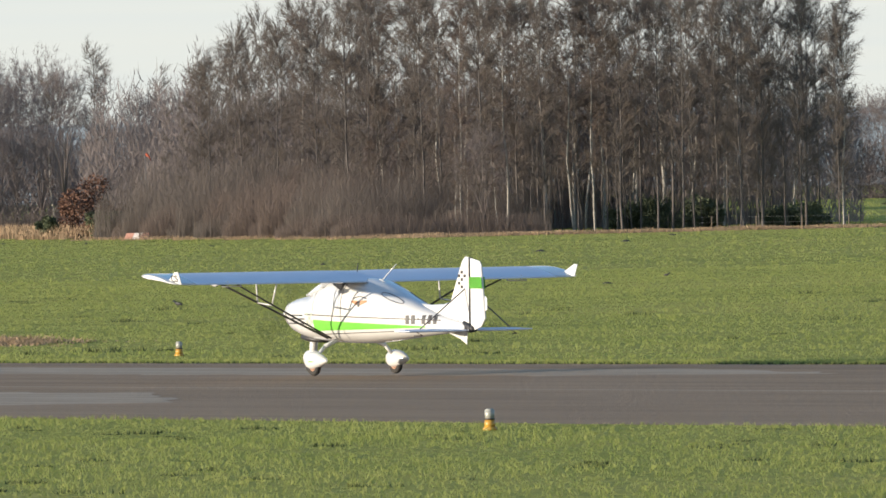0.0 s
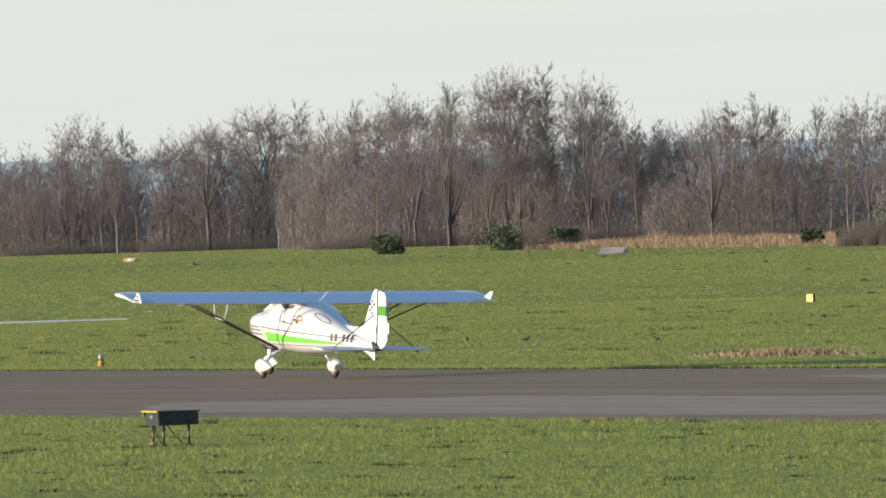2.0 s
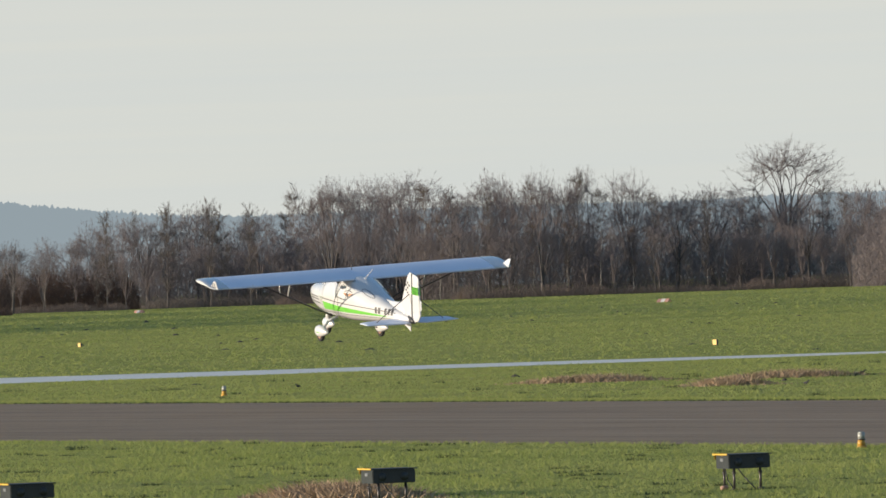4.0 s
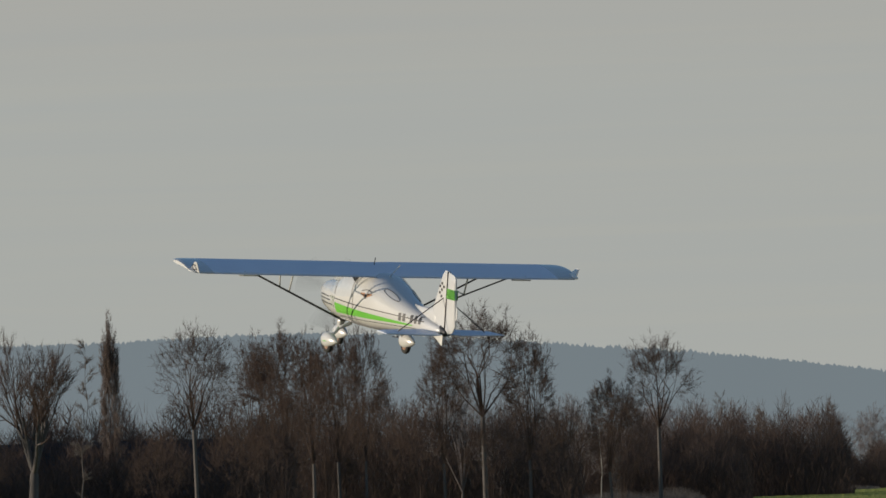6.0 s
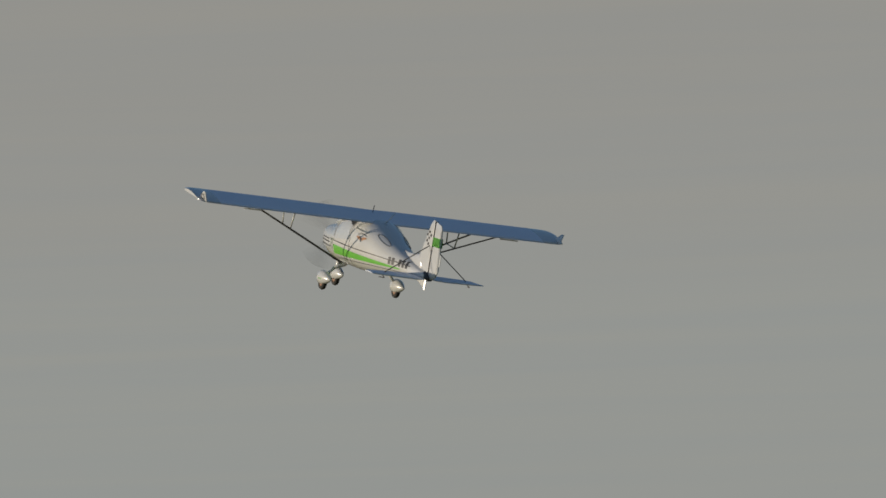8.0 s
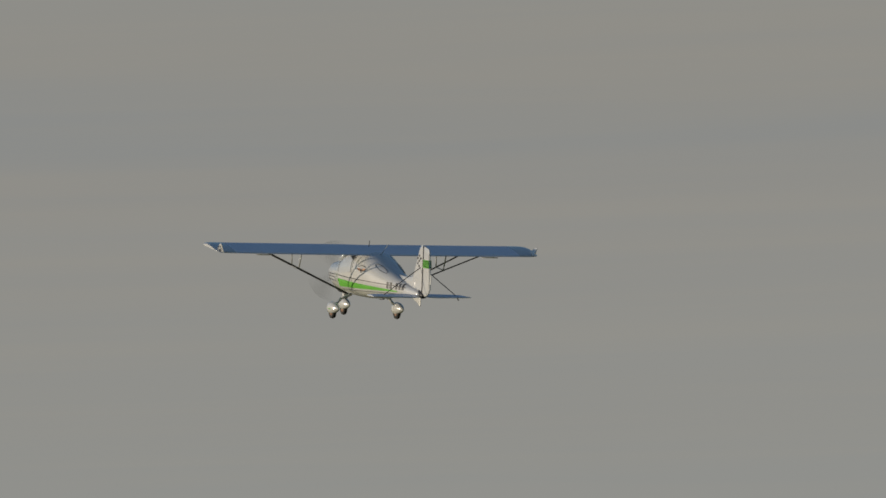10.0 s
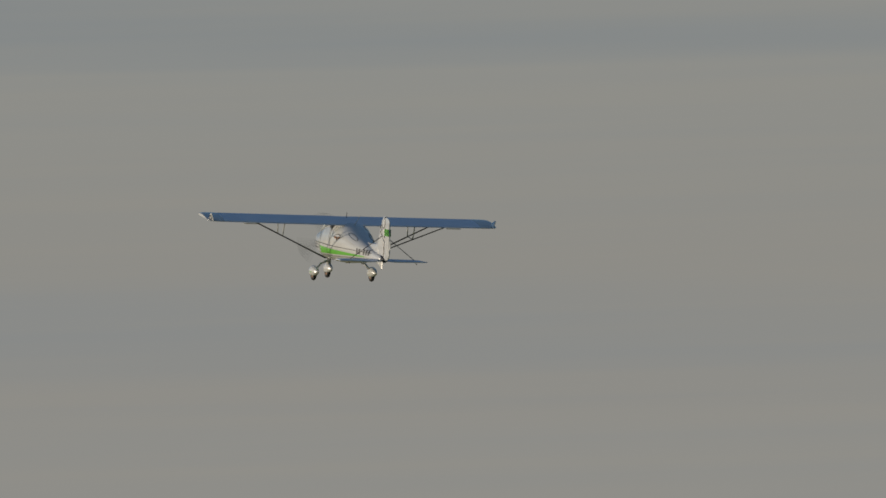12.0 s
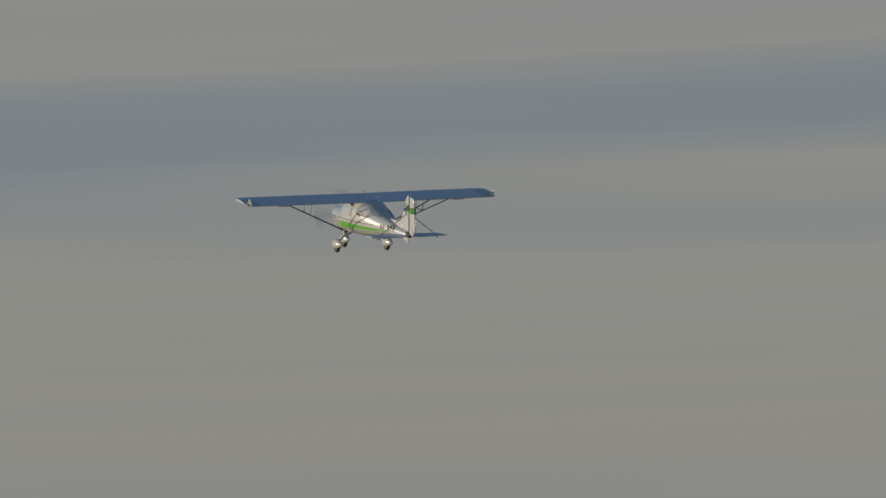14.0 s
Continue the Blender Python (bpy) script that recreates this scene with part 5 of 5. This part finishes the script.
def wood_b():
    g = forest_rng
    for row, (dd, hs, step) in enumerate(((-6, 0.62, 0.2), (10, 0.92, 0.24), (28, 1.0, 0.32))):
        yaw = 55.1 + 0.2 * g.random()
        while yaw < 70.6:
            dist, h = along(WOOD_B, yaw)
            kind = g.choices(("alder", "maple", "birch", "oak", "willow"), (0.22, 0.42, 0.12, 0.14, 0.1))[0]
            if row == 0:
                kind = g.choices(("alder", "maple", "birch"), (0.15, 0.65, 0.2))[0]
            x, y = polar(yaw, dist + dd + g.uniform(-5, 5))
            plant(kind, x, y, (1.12 * h * hs * g.uniform(0.86, 1.05)) * (dist + dd) / dist, wide=g.uniform(0.95, 1.25))
            yaw += step * g.uniform(0.7, 1.3) * 1150 / dist
    yaw = 55.2
    while yaw < 70.8:
        dist, h = along(WOOD_B, yaw)
        thicket(TH_BROWN, *polar(yaw + g.uniform(-0.2, 0.2), dist - 9), yaw, 1.15, 0.3 * g.uniform(0.6, 1.3) * h / 17)
        for dd, tall in ((16, 1.0), (32, 1.3), (52, 1.5)):
            far_end = yaw > 67.4
            thicket(TH_SOFT if far_end else TH_TALL, *polar(yaw + g.uniform(-0.2, 0.2), dist + dd), yaw, 1.0, (1.7 if far_end else 1.0) * tall * g.uniform(0.9, 1.15) * h / 17, "dense bare grey-brown young growth inside the wood", "coppice")
        yaw += math.degrees(25 / dist)


wood_b()

# marked trees of the skyline
for kind, yaw, dist, h, wide in (("oak", 63.43, 1592, 24.6, 1.2), ("oak", 61.16, 1512, 22.6, 1.25), ("oak", 61.5, 1474, 19.6, 0.9), ("oak", 59.70, 1330, 24.2, 1.1), ("maple", 59.23, 1296, 22.6, 1.0),
                                 ("willow", 60.07, 1296, 20.8, 0.7), ("alder", 58.22, 1240, 18.4, 1.0), ("willow", 58.5, 1244, 17.4, 0.9), ("oak", 57.1, 985, 16.8, 1.0), ("oak", 56.4, 990, 19.0, 1.0), ("maple", 56.7, 980, 17.6, 1.1),
                                 ("maple", 55.87, 985, 17.4, 1.0), ("birch", 58.95, 1262, 14.0, 0.9), ("birch", 60.50, 1330, 15.6, 0.9), ("birch", 60.82, 1330, 9.5, 0.9), ("birch", 61.0, 1380, 13.0, 0.9),
                                 ("birch", 62.05, 1470, 13.5, 0.9), ("oak", 62.05, 1474, 15.0, 0.8), ("willow", 64.9, 1590, 21.0, 0.8), ("willow", 64.65, 1592, 20.8, 0.8), ("willow", 65.15, 1592, 20.0, 0.8), ("willow", 65.75, 1590, 20.4, 1.1), ("willow", 66.15, 1592, 20.4, 1.1),
                                 ("alder", 67.5, 1585, 16.2, 1.2), ("alder", 67.14, 1585, 16.8, 1.25), ("alder", 66.88, 1585, 17.6, 1.15), ("alder", 66.64, 1585, 16.6, 1.2)):
    x, y = polar(yaw, dist)
    plant(kind, x, y, h * 1.06, wide=wide)

def windsock(x, y):
    th = tagged(new("windsock"), "faded orange windsock hanging on a thin pole among bare trees", "windsock")
    th.matrix_basis = pose(x, y, 0, 0, 0, 35)
    part("pole", rods("windsock_pole", M_STEEL, ((0, 0, 0), (0, 0, 7.0), 0.04, 0.03)), th, "thin grey pole")
    bm = loft([(0.0, 0.15, -0.15, 0.15), (0.18, 0.13, -0.2, 0.06), (0.32, 0.1, -0.36, -0.15), (0.4, 0.07, -0.55, -0.4)], 14, 2.0)
    part("sock", bm_mesh("sock", bm, M_SOCK, True), th, "faded orange cloth", pose(0.05, 0, 6.75))
    part("hoop", rods("hoop", M_STEEL, *[((0.03, 0.16 * math.cos(k * math.pi / 6), 6.75 + 0.16 * math.sin(k * math.pi / 6)), (0.03, 0.16 * math.cos((k + 1) * math.pi / 6), 6.75 + 0.16 * math.sin((k + 1) * math.pi / 6)), 0.02, None, 5) for k in range(12)]), th)


windsock(*polar(55.37, 786))

# bushes and dead reeds along the ditch
for k, (yaw, dist, w, h, mat, text) in enumerate(((55.70, 780, 4.4, 5.6, M_RUSSET, "young beech holding russet dead leaves"), (55.57, 776, 3.2, 2.2, M_BUSH, "dark green gorse bush"), (55.95, 790, 1.7, 2.0, M_BUSH, "dark green gorse bush"),
                                                  (57.06, 905, 7.0, 4.6, M_BUSH, "dark green gorse bush in dry grass"), (57.3, 905, 5.5, 4.2, M_BUSH, "dark green gorse bush in dry grass"), (57.9, 930, 2.0, 1.7, M_BUSH, "small dark green gorse bush"), (57.72, 920, 1.6, 1.4, M_BUSH, "small dark green gorse bush"),
                                                  (59.75, 1080, 5.2, 3.0, M_BUSH, "dark green gorse bush in dry grass"), (59.4, 1085, 3.4, 2.4, M_BUSH, "dark green gorse bush in dry grass"), (60.46, 1060, 3.0, 2.2, M_BUSH, "dark green gorse bush standing alone"), (56.75, 880, 2.4, 1.6, M_BUSH, "small dark green gorse bush"), (56.4, 870, 1.8, 1.5, M_BUSH, "small dark green gorse bush"))):
    x, y = polar(yaw, dist)
    leafy_bush(x, y, w, h, mat, text, 80 + k)
for k in range(26):
    yaw = 55.2 + 0.16 * k
    dist = 770 + (yaw - 55.2) * 75
    thicket(TH_DRY, *polar(yaw, dist + forest_rng.uniform(0, 16)), yaw, 1.0, forest_rng.uniform(0.7, 1.2), "dead straw-coloured reeds along the ditch", "reeds")
for yaw, dist in ((59.15, 1090), (59.5, 1095), (57.15, 896), (57.4, 900), (56.95, 896), (57.25, 898)):
    thicket(TH_FINE, *polar(yaw, dist), yaw, 0.7, 1.0, "bare brown scrub in dry grass", "scrub")

# the nearer hedges and trees beyond the runway's end, seen from further along
EX, EY = -78.5, 29.85


def end_of_field():
    g = forest_rng
    for row, (dd, hs) in enumerate(((0, 0.8), (25, 1.0), (60, 1.0))):
        yaw = 69.3
        while yaw < 77.4:
            x, y = polar(yaw, 800 + max(0.0, 72 - yaw) * 140 + dd + g.uniform(-8, 8), EX, EY)
            base = 9.6 if yaw > 72.2 else 10.5
            plant(g.choices(("ash", "sallow", "tall_oak"), (0.7, 0.15, 0.15))[0], x, y, base * hs * g.uniform(0.75, 1.05), wide=g.uniform(1.2, 1.6))
            yaw += g.uniform(0.3, 0.5)
    yaw = 69.2
    while yaw < 77.6:
        for dd, tall in ((-14, 1.5), (6, 1.8), (30, 2.1)):
            thicket(TH_SOFT, *polar(yaw + g.uniform(-0.2, 0.2), 790 + max(0.0, 72 - yaw) * 140 + dd, EX, EY), yaw, 1.2, tall * g.uniform(0.8, 1.1))
        yaw += 1.9
    for kind, x, y, h, wide in (
                                ("fan_willow", -743.2, 228.4, 16.6, 1.00), ("sapling", -804.3, 250.9, 16.1, 1.50), ("poplar", -822.6, 259.4, 18.8, 0.50),
                                ("tall_oak", -782.4, 253.9, 17.3, 0.98), ("ash", -898.9, 299.6, 19.3, 1.16), ("ash", -909.1, 300.7, 18.5, 1.08), ("ash", -864.2, 293.3, 18.3, 0.78),
                                ("ash", -853.9, 292.3, 18.3, 0.70), ("ash", -879.1, 295.9, 18.2, 0.93), ("tall_oak", -794.0, 282.2, 18.5, 1.30), ("ash", -828.1, 290.6, 16.6, 0.78),
                                ("ash", -825.7, 297.5, 16.8, 0.85), ("tall_oak", -812.5, 304.3, 15.9, 1.10), ("sallow", -694.8, 232.1, 11.5, 0.55), ("sallow", -689.0, 233.6, 12.5, 0.62),
                                ("sallow", -683.3, 234.9, 11.4, 0.60), ("sallow", -677.6, 236.3, 9.4, 0.75), ("sallow", -691.0, 227.6, 9.8, 0.60), ("sallow", -688.3, 251.0, 9.5, 0.75),
                                ("sallow", -682.3, 252.9, 9.8, 0.70), ("sallow", -676.0, 240.9, 8.6, 0.80), ("sallow", -687.9, 220.9, 7.9, 0.80), ("ash", -841.1, 249.7, 14.3, 0.96),
                                ("ash", -871.1, 254.0, 15.2, 0.93), ("ash", -876.8, 252.1, 15.4, 0.93), ("ash", -872.9, 247.4, 15.2, 0.93), ("ash", -883.2, 247.7, 16.0, 0.78),
                                ("ash", -849.9, 255.4, 12.9, 1.08), ("ash", -846.8, 229.0, 14.4, 0.70), ("sallow", -848.4, 222.7, 13.1, 0.50), ("sallow", -835.8, 231.5, 12.9, 0.70),
                                ("sallow", -747.1, 214.6, 10.6, 0.70), ("sallow", -735.9, 217.7, 9.9, 0.70), ("sallow", -734.6, 222.0, 9.0, 0.60), ("ash", -823.3, 304.0, 12.8, 1.08),
                                ("poplar", -1044.9, 285, 23.8, 1.05)):
        plant(kind, x, y, h, wide=wide)


end_of_field()


# ---- farm buildings and pylon beyond the trees ----
def barn(x, y, yaw):
    th = tagged(new("barn"), "low dark farm barn with a slate roof, half hidden by trees", "barn")
    th.matrix_basis = pose(x, y, 0, 0, 0, yaw)
    part("wall", bm_mesh("barn_wall", block(-11, 11, -5, 5, 0, 3.0, 0.03), M_BRICK), th, "dark brick wall")
    vs = [(-11.5, -5.6, 2.8), (11.5, -5.6, 2.8), (11.5, 0, 7.6), (-11.5, 0, 7.6), (-11.5, 5.6, 2.8), (11.5, 5.6, 2.8)]
    part("roof", mesh_of("barn_roof", vs, [(0, 1, 2, 3), (3, 2, 5, 4), (0, 3, 4), (1, 5, 2), (0, 4, 5, 1)], M_ROOF), th, "dark slate roof")
    for k in (-6, 0, 6):
        part("window", bm_mesh("barn_window", block(k - 0.7, k + 0.7, -5.06, -4.98, 1.1, 2.2, 0.02), M_BOX), th)


barn(-843, 265, 70)


def pylon(x, y, h):
    th = tagged(new("pylon"), "grey steel lattice pylon of a power line", "pylon")
    th.matrix_basis = pose(x, y, 0, 0, 0, 40)
    legs, braces = [], []
    def corner(k, z):
        s = 2.6 * (1 - 0.8 * min(1, z / (0.8 * h))) + 0.25
        return Vector((s * (1, 1, -1, -1)[k], s * (1, -1, -1, 1)[k], z))
    zs = [h * u for u in (0, 0.16, 0.3, 0.43, 0.55, 0.66, 0.76, 0.85, 0.93)]
    for k in range(4):
        part("leg", rods("pylon_leg", M_STEEL, *[(corner(k, a), corner(k, b2), 0.12, None, 5) for a, b2 in zip(zs, zs[1:])], (corner(k, zs[-1]), (0, 0, h), 0.1, None, 5)), th)
    for k in range(4):
        j = (k + 1) % 4
        for a, b2 in zip(zs, zs[1:]):
            braces += [(corner(k, a), corner(j, b2), 0.07, None, 4), (corner(j, a), corner(k, b2), 0.07, None, 4)]
    part("bracing", rods("bracing", M_STEEL, *braces), th)
    for z, w in ((0.74 * h, 4.2), (0.86 * h, 3.2)):
        part("crossarm", rods("crossarm", M_STEEL, ((-w, 0, z), (w, 0, z), 0.12, None, 5), ((-w, 0, z), (0, 0, z + 0.9), 0.08, None, 4), ((w, 0, z), (0, 0, z + 0.9), 0.08, None, 4)), th)
        for s in (-1, 1):
            part("insulator", rods("insulator", M_LENS, ((s * w, 0, z), (s * w, 0, z - 0.9), 0.1)), th)


pylon(-1529, 409, 30.3)


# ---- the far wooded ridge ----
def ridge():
    """The wooded rise along the horizon, outlined by its tree tops, with distance haze as glowing colour."""
    m, n, l, b = material("hazy_ridge_glow", 1.0)
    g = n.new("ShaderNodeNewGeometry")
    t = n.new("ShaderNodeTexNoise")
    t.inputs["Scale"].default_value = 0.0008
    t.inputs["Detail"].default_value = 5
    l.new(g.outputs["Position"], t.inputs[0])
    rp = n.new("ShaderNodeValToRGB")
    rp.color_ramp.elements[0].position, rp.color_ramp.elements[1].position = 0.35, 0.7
    # blue-grey of the distance haze, emitted by the sheet itself over a black base
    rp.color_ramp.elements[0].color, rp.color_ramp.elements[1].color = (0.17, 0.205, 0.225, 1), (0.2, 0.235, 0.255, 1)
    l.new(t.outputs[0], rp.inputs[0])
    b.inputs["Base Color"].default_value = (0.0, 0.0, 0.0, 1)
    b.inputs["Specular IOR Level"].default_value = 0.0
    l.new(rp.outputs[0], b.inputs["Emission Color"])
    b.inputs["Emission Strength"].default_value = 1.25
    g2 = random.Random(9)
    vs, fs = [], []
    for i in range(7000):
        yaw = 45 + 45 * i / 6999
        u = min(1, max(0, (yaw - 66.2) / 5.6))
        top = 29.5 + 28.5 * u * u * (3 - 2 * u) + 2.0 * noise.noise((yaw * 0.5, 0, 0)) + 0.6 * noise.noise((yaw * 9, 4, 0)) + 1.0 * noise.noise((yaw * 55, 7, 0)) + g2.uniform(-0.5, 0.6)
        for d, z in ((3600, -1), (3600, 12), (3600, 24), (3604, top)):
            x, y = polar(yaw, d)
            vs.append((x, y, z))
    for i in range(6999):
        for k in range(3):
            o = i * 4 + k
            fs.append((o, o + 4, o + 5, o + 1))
    tagged(new("backdrop", mesh_of("backdrop", vs, fs, m)), "wooded ridge on the horizon, its blue haze put in as glowing colour", "hills", kind="structure")


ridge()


motions()
